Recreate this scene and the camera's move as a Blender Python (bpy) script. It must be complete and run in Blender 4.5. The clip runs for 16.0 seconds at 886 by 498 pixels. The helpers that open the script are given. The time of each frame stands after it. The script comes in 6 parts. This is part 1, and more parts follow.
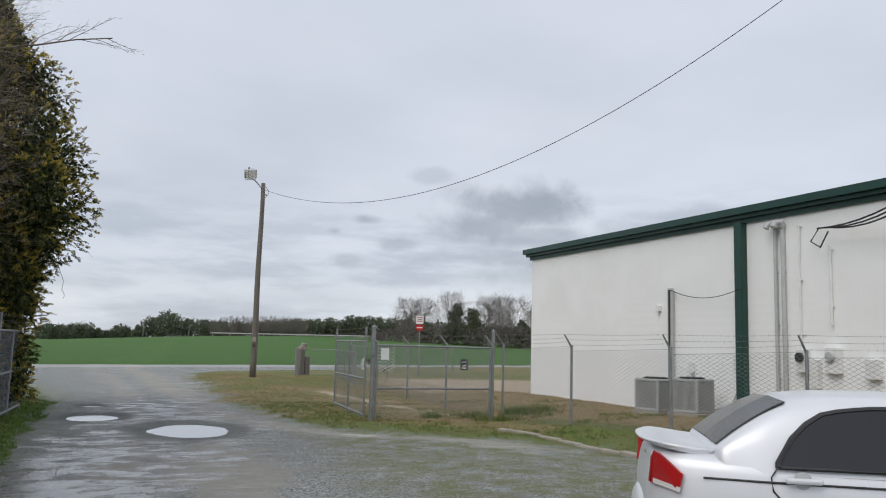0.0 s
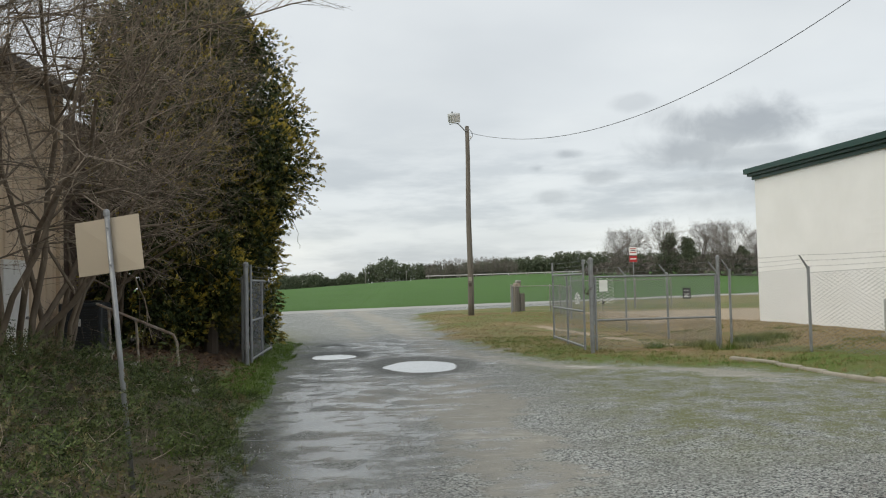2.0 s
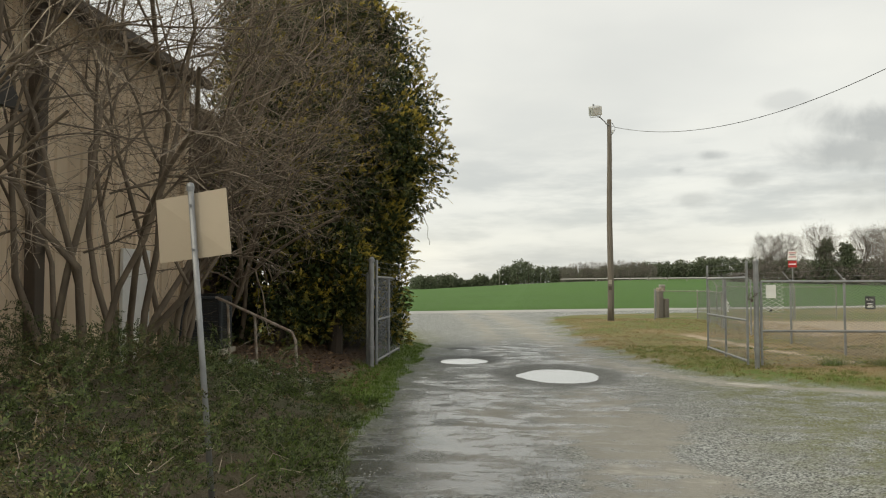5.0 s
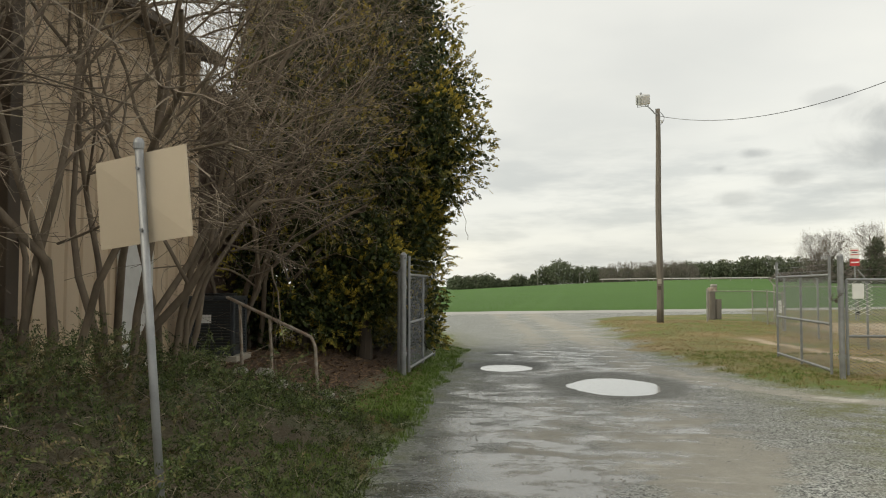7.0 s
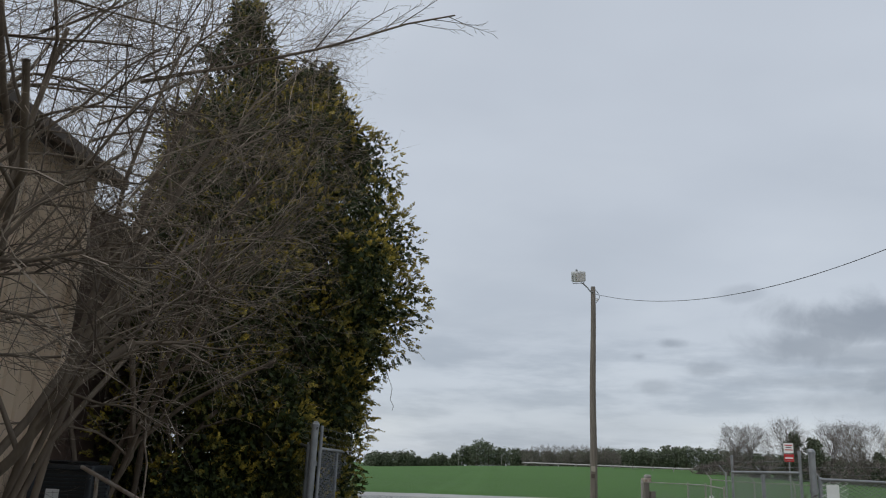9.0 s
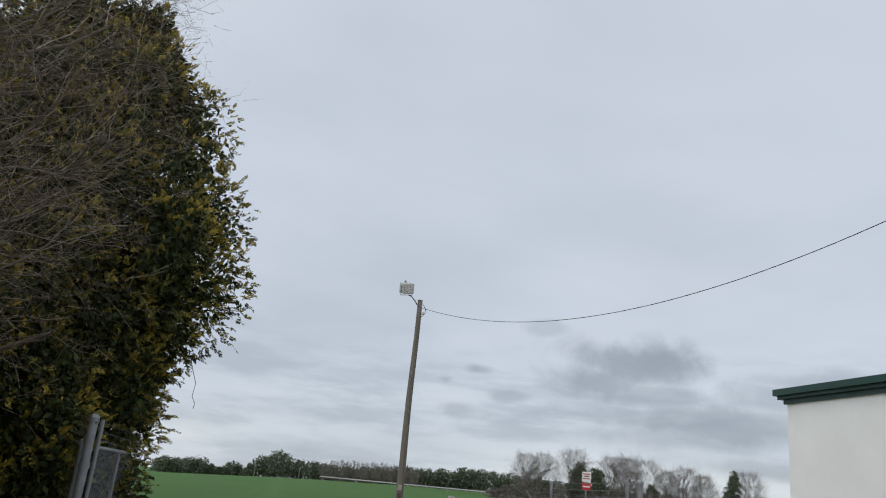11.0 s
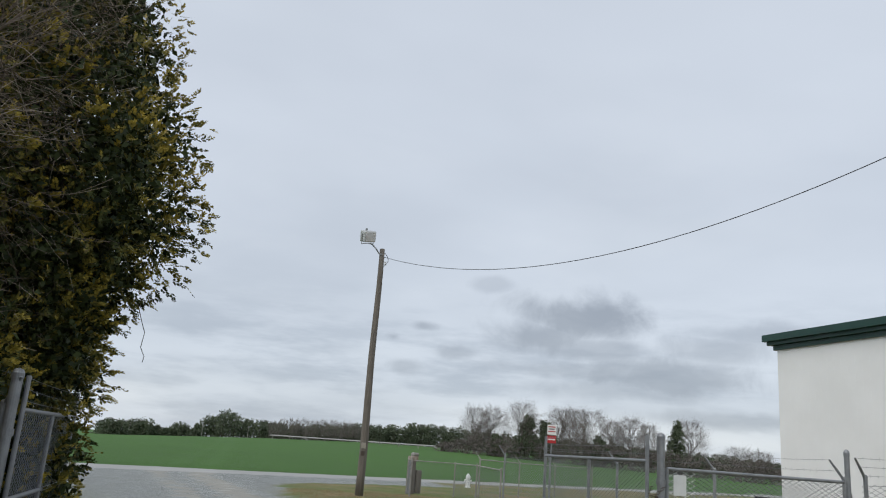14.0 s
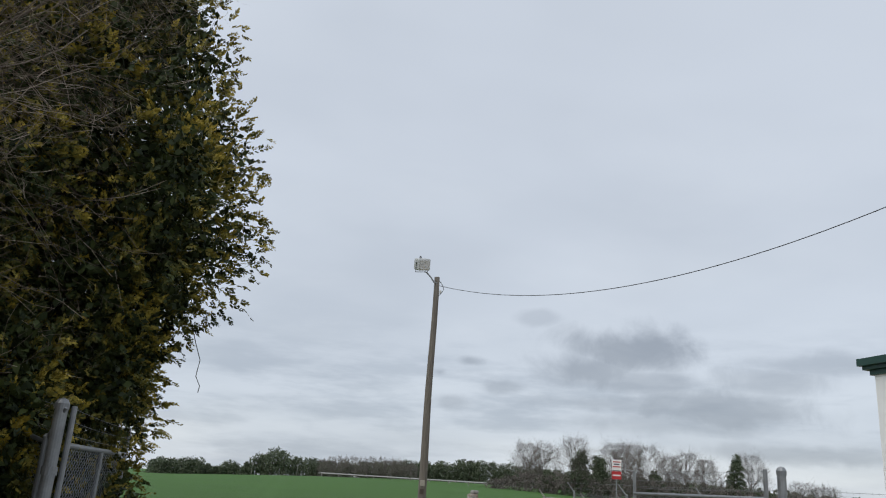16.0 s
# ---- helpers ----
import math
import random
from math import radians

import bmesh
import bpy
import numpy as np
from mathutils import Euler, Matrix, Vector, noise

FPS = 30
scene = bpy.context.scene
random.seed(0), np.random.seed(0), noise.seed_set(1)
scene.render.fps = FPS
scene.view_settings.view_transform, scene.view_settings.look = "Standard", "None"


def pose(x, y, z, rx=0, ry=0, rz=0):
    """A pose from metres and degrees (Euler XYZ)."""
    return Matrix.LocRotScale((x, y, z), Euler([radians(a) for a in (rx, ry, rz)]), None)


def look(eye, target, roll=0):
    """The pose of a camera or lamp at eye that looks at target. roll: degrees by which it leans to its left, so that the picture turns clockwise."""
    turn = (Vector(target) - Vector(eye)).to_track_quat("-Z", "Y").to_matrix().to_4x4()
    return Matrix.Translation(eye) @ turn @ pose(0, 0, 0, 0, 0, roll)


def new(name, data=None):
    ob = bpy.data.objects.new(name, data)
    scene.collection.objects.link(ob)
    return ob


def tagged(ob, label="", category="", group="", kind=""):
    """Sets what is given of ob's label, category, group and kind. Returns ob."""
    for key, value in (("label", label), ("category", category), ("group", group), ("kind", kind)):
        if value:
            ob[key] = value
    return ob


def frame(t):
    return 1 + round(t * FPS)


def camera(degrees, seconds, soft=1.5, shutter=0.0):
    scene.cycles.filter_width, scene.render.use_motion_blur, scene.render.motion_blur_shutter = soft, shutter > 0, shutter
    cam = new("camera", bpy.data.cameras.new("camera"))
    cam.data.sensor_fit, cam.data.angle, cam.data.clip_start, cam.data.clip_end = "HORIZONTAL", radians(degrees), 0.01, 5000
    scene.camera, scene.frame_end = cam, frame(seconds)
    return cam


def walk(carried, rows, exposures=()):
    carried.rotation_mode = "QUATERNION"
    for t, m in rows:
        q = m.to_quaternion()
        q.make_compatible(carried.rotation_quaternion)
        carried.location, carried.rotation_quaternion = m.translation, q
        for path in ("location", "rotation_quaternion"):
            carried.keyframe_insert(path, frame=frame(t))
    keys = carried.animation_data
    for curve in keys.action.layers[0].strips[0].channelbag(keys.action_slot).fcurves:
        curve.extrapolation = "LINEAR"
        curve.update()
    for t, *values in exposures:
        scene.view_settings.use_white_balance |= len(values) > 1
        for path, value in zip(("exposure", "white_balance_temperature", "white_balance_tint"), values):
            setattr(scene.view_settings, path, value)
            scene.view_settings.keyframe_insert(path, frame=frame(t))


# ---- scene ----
cam = camera(58.5, 16.0, 1.1)
PATH = [
    (0, (0.851, -0.142, 1.831), (1.46, 1.747, 2.074), 1.6),
    (0.5, (0.876, -0.073, 1.817), (1.466, 1.826, 2.033), 1.6),
    (1, (0.801, -0.116, 1.799), (1.224, 1.832, 1.965), 1.1),
    (1.5, (0.731, -0.137, 1.768), (0.909, 1.852, 1.875), -0.1),
    (2, (0.703, -0.06, 1.769), (0.809, 1.936, 1.853), -1.3),
    (2.5, (0.697, 0.0, 1.75), (0.736, 1.998, 1.84), -1.6),
    (3, (0.757, 0.241, 1.734), (0.658, 2.236, 1.823), -1.3),
    (3.5, (0.8, 0.415, 1.72), (0.627, 2.406, 1.8), -0.5),
    (4, (0.729, 0.737, 1.725), (0.541, 2.726, 1.804), -0.2),
    (6.5, (0.539, 2.625, 1.704), (0.222, 4.596, 1.823), 0.1),
    (7, (0.409, 3.099, 1.69), (0.083, 5.07, 1.784), 0.0),
    (7.5, (0.336, 3.517, 1.653), (0.067, 5.495, 1.764), -0.8),
    (8, (0.233, 3.984, 1.653), (-0.02, 5.962, 1.8), -0.7),
    (8.5, (0.116, 4.449, 1.69), (-0.049, 6.419, 1.99), 0.2),
    (9, (0.105, 4.919, 1.737), (-0.041, 6.843, 2.265), 2.8),
    (9.5, (0.01, 5.163, 1.716), (-0.039, 7.076, 2.297), 6.3),
    (10, (-0.066, 5.575, 1.736), (0.063, 7.469, 2.366), 8.3),
    (12.5, (-0.314, 7.311, 1.742), (0.088, 9.211, 2.22), 4.8),
    (13, (-0.422, 7.6, 1.771), (0.02, 9.495, 2.234), 5.1),
    (13.5, (-0.408, 7.913, 1.751), (0.058, 9.799, 2.223), 4.2),
    (14, (-0.413, 8.291, 1.766), (0.025, 10.176, 2.269), 4.3),
    (14.5, (-0.496, 8.655, 1.747), (-0.038, 10.534, 2.256), 4.4),
    (15, (-0.502, 8.958, 1.732), (-0.098, 10.843, 2.262), 4.0),
    (15.5, (-0.515, 9.24, 1.733), (-0.205, 11.134, 2.296), 5.2),
    (16, (-0.599, 9.449, 1.755), (-0.28, 11.337, 2.334), 4.0),
]
EXPOSURES = [(0, -0.10, 6500, 10), (1.0, -0.04, 6500, 10), (2.0, 0.08, 7000, 6), (3.0, 0.12, 7500, 5), (7.0, 0.20, 7900, 5), (8.1, 0.18, 7900, 5), (8.6, 0.0, 7000, 7), (9.0, -0.36, 6400, 8), (9.5, -0.10, 6400, 8), (10.0, -0.25, 6400, 8), (10.5, -0.25, 6400, 8), (13, -0.13, 6400, 8), (16, -0.2, 6400, 8)]
walk(cam, [(t, look(e, g, r)) for t, e, g, r in PATH], EXPOSURES)

# ---- world and light ----
SUN_AZ, SUN_EL = radians(-125), radians(48)


def node(nt, kind, **kw):
    n = nt.nodes.new(kind)
    for k, v in kw.items():
        if k == "op":
            n.operation = v
        elif k == "blend":
            n.blend_type = v
        elif k == "kind":
            n.data_type = v
    return n


def build_world():
    w = bpy.data.worlds.new("overcast_sky")
    scene.world = w
    w.use_nodes = True
    nt = w.node_tree
    nt.nodes.clear()
    L = nt.links.new
    out = nt.nodes.new("ShaderNodeOutputWorld")
    bg = nt.nodes.new("ShaderNodeBackground")
    L(bg.outputs[0], out.inputs[0])
    sky = nt.nodes.new("ShaderNodeTexSky")
    sky.sky_type, sky.sun_disc = "NISHITA", False
    sky.sun_elevation, sky.sun_rotation = SUN_EL, SUN_AZ
    tc = nt.nodes.new("ShaderNodeTexCoord")
    sep = nt.nodes.new("ShaderNodeSeparateXYZ")
    L(tc.outputs["Generated"], sep.inputs[0])

    def math_(op, a, b=None, c=None, clamp=False):
        n = nt.nodes.new("ShaderNodeMath")
        n.operation, n.use_clamp = op, clamp
        for i, v in enumerate((a, b, c)):
            if v is None:
                continue
            if isinstance(v, (int, float)):
                n.inputs[i].default_value = v
            else:
                L(v, n.inputs[i])
        return n.outputs[0]

    def mixc(f, a, b):
        n = nt.nodes.new("ShaderNodeMix")
        n.data_type = "RGBA"
        for i, v in ((0, f), (6, a), (7, b)):
            if isinstance(v, (int, float, tuple)):
                n.inputs[i].default_value = v
            else:
                L(v, n.inputs[i])
        return n.outputs[2]

    def noise_(vec, scale, detail, rough=0.55, dist=0.0):
        n = nt.nodes.new("ShaderNodeTexNoise")
        n.inputs["Scale"].default_value, n.inputs["Detail"].default_value = scale, detail
        n.inputs["Roughness"].default_value, n.inputs["Distortion"].default_value = rough, dist
        L(vec, n.inputs["Vector"])
        return n.outputs[0]

    def ramp(v, lo, hi):
        n = nt.nodes.new("ShaderNodeMapRange")
        n.interpolation_type = "SMOOTHSTEP"
        L(v, n.inputs[0])
        n.inputs[1].default_value, n.inputs[2].default_value = lo, hi
        return n.outputs[0]

    z = math_("MAXIMUM", sep.outputs[2], 0.0)
    # a flat cloud deck: the direction divided by its height
    deep = math_("ADD", z, 0.14)
    cx, cy = math_("DIVIDE", sep.outputs[0], deep), math_("DIVIDE", sep.outputs[1], deep)
    comb = nt.nodes.new("ShaderNodeCombineXYZ")
    L(cx, comb.inputs[0]), L(cy, comb.inputs[1])
    broad = ramp(noise_(comb.outputs[0], 0.55, 4, 0.5, 0.2), 0.35, 0.68)
    fine = ramp(noise_(comb.outputs[0], 1.5, 6, 0.55, 0.3), 0.42, 0.72)
    # overcast veil, brighter towards the horizon
    veil = mixc(ramp(z, 0.02, 0.55), (0.60, 0.64, 0.71, 1), (0.64, 0.68, 0.758, 1))
    veil = mixc(math_("MULTIPLY", broad, 0.46), veil, (0.40, 0.435, 0.50, 1))
    # streaky low bands near the horizon
    st = nt.nodes.new("ShaderNodeMapping")
    st.inputs["Scale"].default_value = (3.0, 3.0, 15)
    L(tc.outputs["Generated"], st.inputs[0])
    bands = ramp(noise_(st.outputs[0], 1.6, 5, 0.6), 0.44, 0.66)
    low = math_("SUBTRACT", 1.0, ramp(z, 0.10, 0.24))
    veil = mixc(math_("MULTIPLY", math_("MULTIPLY", bands, low), 0.62), veil, (0.35, 0.39, 0.46, 1))
    # a pale gap just over the horizon
    gap = math_("MULTIPLY", math_("SUBTRACT", 1.0, ramp(z, 0.03, 0.085)), ramp(noise_(st.outputs[0], 0.7, 3), 0.35, 0.6))
    veil = mixc(math_("MULTIPLY", gap, 0.55), veil, (0.80, 0.82, 0.835, 1))
    # separate grey cumulus scraps: azimuth, elevation, half width, half height (degrees), density
    az = math_("ARCTAN2", sep.outputs[0], sep.outputs[1])
    el = math_("ARCSINE", sep.outputs[2])
    rag = noise_(tc.outputs["Generated"], 13, 6, 0.58, 0.3)
    cl = None
    for a0, e0, aw, ew, dens in CLOUDS:
        da = math_("DIVIDE", math_("SUBTRACT", az, radians(a0)), radians(aw))
        de = math_("DIVIDE", math_("SUBTRACT", el, radians(e0)), radians(ew))
        r = math_("SQRT", math_("ADD", math_("MULTIPLY", da, da), math_("MULTIPLY", de, de)))
        r = math_("ADD", r, math_("MULTIPLY", math_("SUBTRACT", rag, 0.5), 2.2))
        m = math_("MULTIPLY", math_("SUBTRACT", 1.0, ramp(r, 0.35, 1.25)), dens)
        cl = m if cl is None else math_("MAXIMUM", cl, m)
    veil = mixc(cl, veil, (0.27, 0.295, 0.345, 1))
    veil = mixc(math_("MULTIPLY", fine, 0.14), veil, (0.75, 0.78, 0.82, 1))
    # some of the clear sky's light comes through
    sk = nt.nodes.new("ShaderNodeVectorMath")
    sk.operation = "SCALE"
    L(sky.outputs[0], sk.inputs[0])
    sk.inputs[3].default_value = 0.10
    col = mixc(0.90, sk.outputs[0], veil)
    L(col, bg.inputs[0])
    bg.inputs[1].default_value = 1.25


CLOUDS = [(23.2, 10.3, 4.6, 1.8, 0.85), (20.4, 8.6, 3.6, 1.5, 0.75), (24.0, 8.0, 4.0, 0.9, 0.55), (30.0, 6.2, 7.0, 1.5, 0.68), (33.0, 8.2, 4.0, 1.2, 0.5), (22.0, 6.4, 6.0, 0.7, 0.45), (12.0, 8.9, 1.3, 0.5, 0.6), (10.0, 8.0, 0.8, 0.4, 0.5), (14.3, 7.2, 1.7, 0.7, 0.5), (10.8, 6.0, 1.9, 0.7, 0.45), (16.9, 12.3, 1.6, 0.6, 0.3), (35, 9.3, 4.5, 1.0, 0.35), (27, 5.2, 9, 0.8, 0.42), (33, 3.6, 8, 0.7, 0.45)]
build_world()
sun = new("sun", bpy.data.lights.new("sun", "SUN"))
sun.data.energy, sun.data.angle, sun.data.color = 1.5, radians(40), (1.0, 0.96, 0.9)
sun.matrix_world = look((0, 0, 60), (0 - 60 * math.sin(SUN_AZ), 0 - 60 * math.cos(SUN_AZ), 60 - 60 * math.tan(SUN_EL)))

# ---- materials ----


class Mat:
    """A small builder of node materials."""

    def __init__(self, name):
        self.m = bpy.data.materials.new(name)
        self.m.use_nodes = True
        self.nt = self.m.node_tree
        self.b = self.nt.nodes["Principled BSDF"]
        self.tc = self.nt.nodes.new("ShaderNodeTexCoord").outputs["Object"]

    def put(self, socket, v):
        s = self.b.inputs[socket]
        if isinstance(v, (int, float)):
            s.default_value = v
        elif isinstance(v, tuple):
            s.default_value = (*v[:3], 1)
        else:
            self.nt.links.new(v, s)
        return self

    def noise(self, scale, detail=4, rough=0.55, stretch=None, dist=0.0):
        n = self.nt.nodes.new("ShaderNodeTexNoise")
        n.inputs["Scale"].default_value, n.inputs["Detail"].default_value = scale, detail
        n.inputs["Roughness"].default_value, n.inputs["Distortion"].default_value = rough, dist
        v = self.tc
        if stretch:
            mp = self.nt.nodes.new("ShaderNodeMapping")
            mp.inputs["Scale"].default_value = stretch
            self.nt.links.new(v, mp.inputs[0])
            v = mp.outputs[0]
        self.nt.links.new(v, n.inputs["Vector"])
        return n.outputs[0]

    def voronoi(self, scale, out="Distance", feature="F1"):
        n = self.nt.nodes.new("ShaderNodeTexVoronoi")
        n.feature = feature
        n.inputs["Scale"].default_value = scale
        self.nt.links.new(self.tc, n.inputs["Vector"])
        return n.outputs[out]

    def rng(self, v, lo, hi, a=0.0, b=1.0, smooth=True):
        n = self.nt.nodes.new("ShaderNodeMapRange")
        n.interpolation_type = "SMOOTHSTEP" if smooth else "LINEAR"
        self.nt.links.new(v, n.inputs[0])
        for i, q in enumerate((lo, hi, a, b)):
            n.inputs[i + 1].default_value = q
        return n.outputs[0]

    def math(self, op, a, b=0.0):
        n = self.nt.nodes.new("ShaderNodeMath")
        n.operation = op
        for i, v in enumerate((a, b)):
            if isinstance(v, (int, float)):
                n.inputs[i].default_value = v
            else:
                self.nt.links.new(v, n.inputs[i])
        return n.outputs[0]

    def mix(self, f, a, b, blend="MIX"):
        n = self.nt.nodes.new("ShaderNodeMix")
        n.data_type, n.blend_type = "RGBA", blend
        for i, v in ((0, f), (6, a), (7, b)):
            if isinstance(v, (int, float)):
                n.inputs[i].default_value = v
            elif isinstance(v, tuple):
                n.inputs[i].default_value = (*v[:3], 1)
            else:
                self.nt.links.new(v, n.inputs[i])
        return n.outputs[2]

    def attr(self, name):
        n = self.nt.nodes.new("ShaderNodeAttribute")
        n.attribute_name = name
        return n.outputs["Fac"]

    def island(self):
        return self.nt.nodes.new("ShaderNodeNewGeometry").outputs["Random Per Island"]

    def objrand(self):
        return self.nt.nodes.new("ShaderNodeObjectInfo").outputs["Random"]

    def bump(self, h, strength=0.3, dist=0.02):
        n = self.nt.nodes.new("ShaderNodeBump")
        n.inputs["Strength"].default_value, n.inputs["Distance"].default_value = strength, dist
        self.nt.links.new(h, n.inputs["Height"])
        self.nt.links.new(n.outputs[0], self.b.inputs["Normal"])
        return self


def simple(name, c1, c2, scale=4.0, rough=0.6, metal=0.0, bump=0.15, bscale=60.0, stretch=None, rvar=0.15):
    """Two tones mixed by a coarse and a fine noise, with fine relief."""
    k = Mat(name)
    a, b = k.noise(scale, 5, 0.6, stretch), k.noise(bscale, 3, 0.6, stretch)
    f = k.math("ADD", k.math("MULTIPLY", k.rng(a, 0.3, 0.7), 0.7), k.math("MULTIPLY", b, 0.3))
    k.put("Base Color", k.mix(f, c1, c2))
    k.put("Roughness", k.rng(a, 0.2, 0.8, rough - rvar, rough + rvar, False)).put("Metallic", metal)
    return k.bump(b, bump, 0.01).m


def leafy(name, dark, light, tip, trans=0.15):
    k = Mat(name)
    r = k.island()
    patch = k.rng(k.noise(1.5, 4), 0.36, 0.54)
    c = k.mix(r, dark, light)
    c = k.mix(k.math("MULTIPLY", k.math("MULTIPLY", patch, k.attr("tip")), 0.9), c, tip)
    k.put("Base Color", c).put("Roughness", 0.62)
    k.b.inputs["Specular IOR Level"].default_value = 0.25
    return k.m


def ground_material():
    k = Mat("yard_ground")
    big, mid, fine = k.noise(0.35, 4), k.noise(2.3, 5, 0.6), k.noise(45, 3, 0.7)
    stone_d, stone_c = k.voronoi(58), k.voronoi(58, "Color")
    sepc = k.nt.nodes.new("ShaderNodeSeparateColor")
    k.nt.links.new(stone_c, sepc.inputs[0])
    grav = k.mix(k.rng(sepc.outputs[0], 0.1, 1.0, smooth=False), (0.050, 0.056, 0.058), (0.58, 0.60, 0.575))
    grav = k.mix(k.rng(k.noise(1.1, 6, 0.65), 0.42, 0.62, 0, 0.42), grav, (0.20, 0.21, 0.185))
    moss = k.math("MULTIPLY", k.attr("moss"), k.rng(k.noise(1.8, 7, 0.70), 0.36, 0.62))
    grav = k.mix(k.math("MULTIPLY", moss, 0.9), grav, (0.165, 0.178, 0.070))
    sand = k.mix(k.noise(3.0, 7, 0.68), (0.20, 0.190, 0.163), (0.42, 0.403, 0.355))
    rag = k.math("MULTIPLY", k.math("SUBTRACT", k.noise(1.5, 7, 0.68), 0.5), 2.6)
    sandf = k.rng(k.math("ADD", k.attr("sand"), rag), 0.40, 0.78)
    col = k.mix(k.math("MULTIPLY", sandf, 0.92), grav, sand)
    pale = k.rng(k.noise(0.8, 7, 0.66, (0.8, 1.6, 1)), 0.54, 0.66)
    col = k.mix(k.math("MULTIPLY", k.math("MULTIPLY", pale, k.attr("sand")), 0.75), col, (0.60, 0.575, 0.525))
    rag2 = k.math("MULTIPLY", k.math("SUBTRACT", k.noise(1.6, 8, 0.70, (0.8, 1.3, 1)), 0.5), 3.4)
    wet = k.rng(k.math("ADD", k.attr("wet"), rag2), 0.32, 0.95)
    wet = k.math("MULTIPLY", wet, k.rng(k.attr("wet"), 0.05, 0.3))
    wet = k.math("MULTIPLY", wet, k.math("SUBTRACT", 1.0, k.math("MULTIPLY", k.attr("hole"), 0.85)))
    dark = k.math("ADD", k.math("MULTIPLY", k.attr("wet"), 0.6), k.math("ADD", k.math("MULTIPLY", wet, 0.9), k.math("MULTIPLY", k.attr("hole"), 0.42)))
    col = k.mix(k.math("MULTIPLY", dark, 0.50), col, (0.042, 0.043, 0.041))
    soil = k.mix(k.noise(22, 5, 0.7), (0.040, 0.026, 0.018), (0.17, 0.105, 0.068))
    col = k.mix(k.attr("soil"), col, soil)
    straw = k.mix(k.noise(14, 4, 0.7), (0.15, 0.105, 0.048), (0.42, 0.31, 0.165))
    turf = k.mix(k.noise(18, 4, 0.7), (0.062, 0.102, 0.018), (0.185, 0.245, 0.052))
    lawn = k.mix(k.math("MULTIPLY", k.attr("green"), 1.0), straw, turf)
    lawn = k.mix(k.rng(k.noise(1.0, 4), 0.42, 0.6, 0, 0.5), lawn, (0.17, 0.15, 0.065))
    col = k.mix(k.attr("grass"), col, lawn)
    clay = k.mix(mid, (0.38, 0.29, 0.20), (0.55, 0.45, 0.34))
    col = k.mix(k.attr("clay"), col, clay)
    crop = k.mix(k.noise(0.05, 4, 0.6), (0.040, 0.108, 0.012), (0.066, 0.158, 0.020))
    crop = k.mix(k.rng(k.noise(0.25, 4, 0.6, (0.3, 1.5, 1)), 0.45, 0.7, 0, 0.45), crop, (0.050, 0.105, 0.020))
    col = k.mix(k.attr("field"), col, crop)
    tar = k.mix(k.noise(0.8, 4), (0.36, 0.36, 0.35), (0.46, 0.45, 0.43))
    col = k.mix(k.attr("road"), col, tar)
    k.put("Base Color", col)
    dry = k.math("SUBTRACT", 0.85, k.math("MULTIPLY", wet, 0.74))
    k.put("Roughness", dry)
    k.put("Specular IOR Level", k.rng(wet, 0.0, 1.0, 0.35, 0.75))
    h = k.math("ADD", k.math("MULTIPLY", k.rng(stone_d, 0, 0.6), 0.7), fine)
    flat = k.math("SUBTRACT", 1.0, k.math("MULTIPLY", wet, 0.9))
    flat = k.math("MULTIPLY", flat, k.math("SUBTRACT", 1.0, k.math("MULTIPLY", k.attr("sand"), 0.7)))
    return k.bump(k.math("MULTIPLY", h, flat), 0.8, 0.03).m


def water_material():
    k = Mat("puddle_water")
    k.put("Base Color", (0.05, 0.05, 0.045)).put("Roughness", 0.16)
    k.b.inputs["Specular IOR Level"].default_value = 0.9
    k.b.inputs["IOR"].default_value = 1.5
    k.b.inputs["Coat Weight"].default_value = 1.0
    k.b.inputs["Coat Roughness"].default_value = 0.14
    return k.bump(k.noise(9, 3), 0.05, 0.01).m


def block_material():
    k = Mat("painted_block")
    a, b = k.noise(0.7, 5), k.noise(30, 3)
    k.put("Base Color", k.mix(k.rng(a, 0.3, 0.75), (0.845, 0.847, 0.83), (0.90, 0.902, 0.89)))
    k.put("Roughness", 0.6)
    return k.bump(b, 0.12, 0.01).m


def car_paint():
    k = Mat("silver_paint")
    k.put("Base Color", k.mix(k.noise(900, 1), (0.68, 0.69, 0.71), (0.78, 0.79, 0.81)))
    k.put("Metallic", 0.35).put("Roughness", k.rng(k.noise(3, 4), 0.3, 0.7, 0.42, 0.52))
    k.b.inputs["Coat Weight"].default_value = 0.35
    k.b.inputs["Coat Roughness"].default_value = 0.06
    return k.m


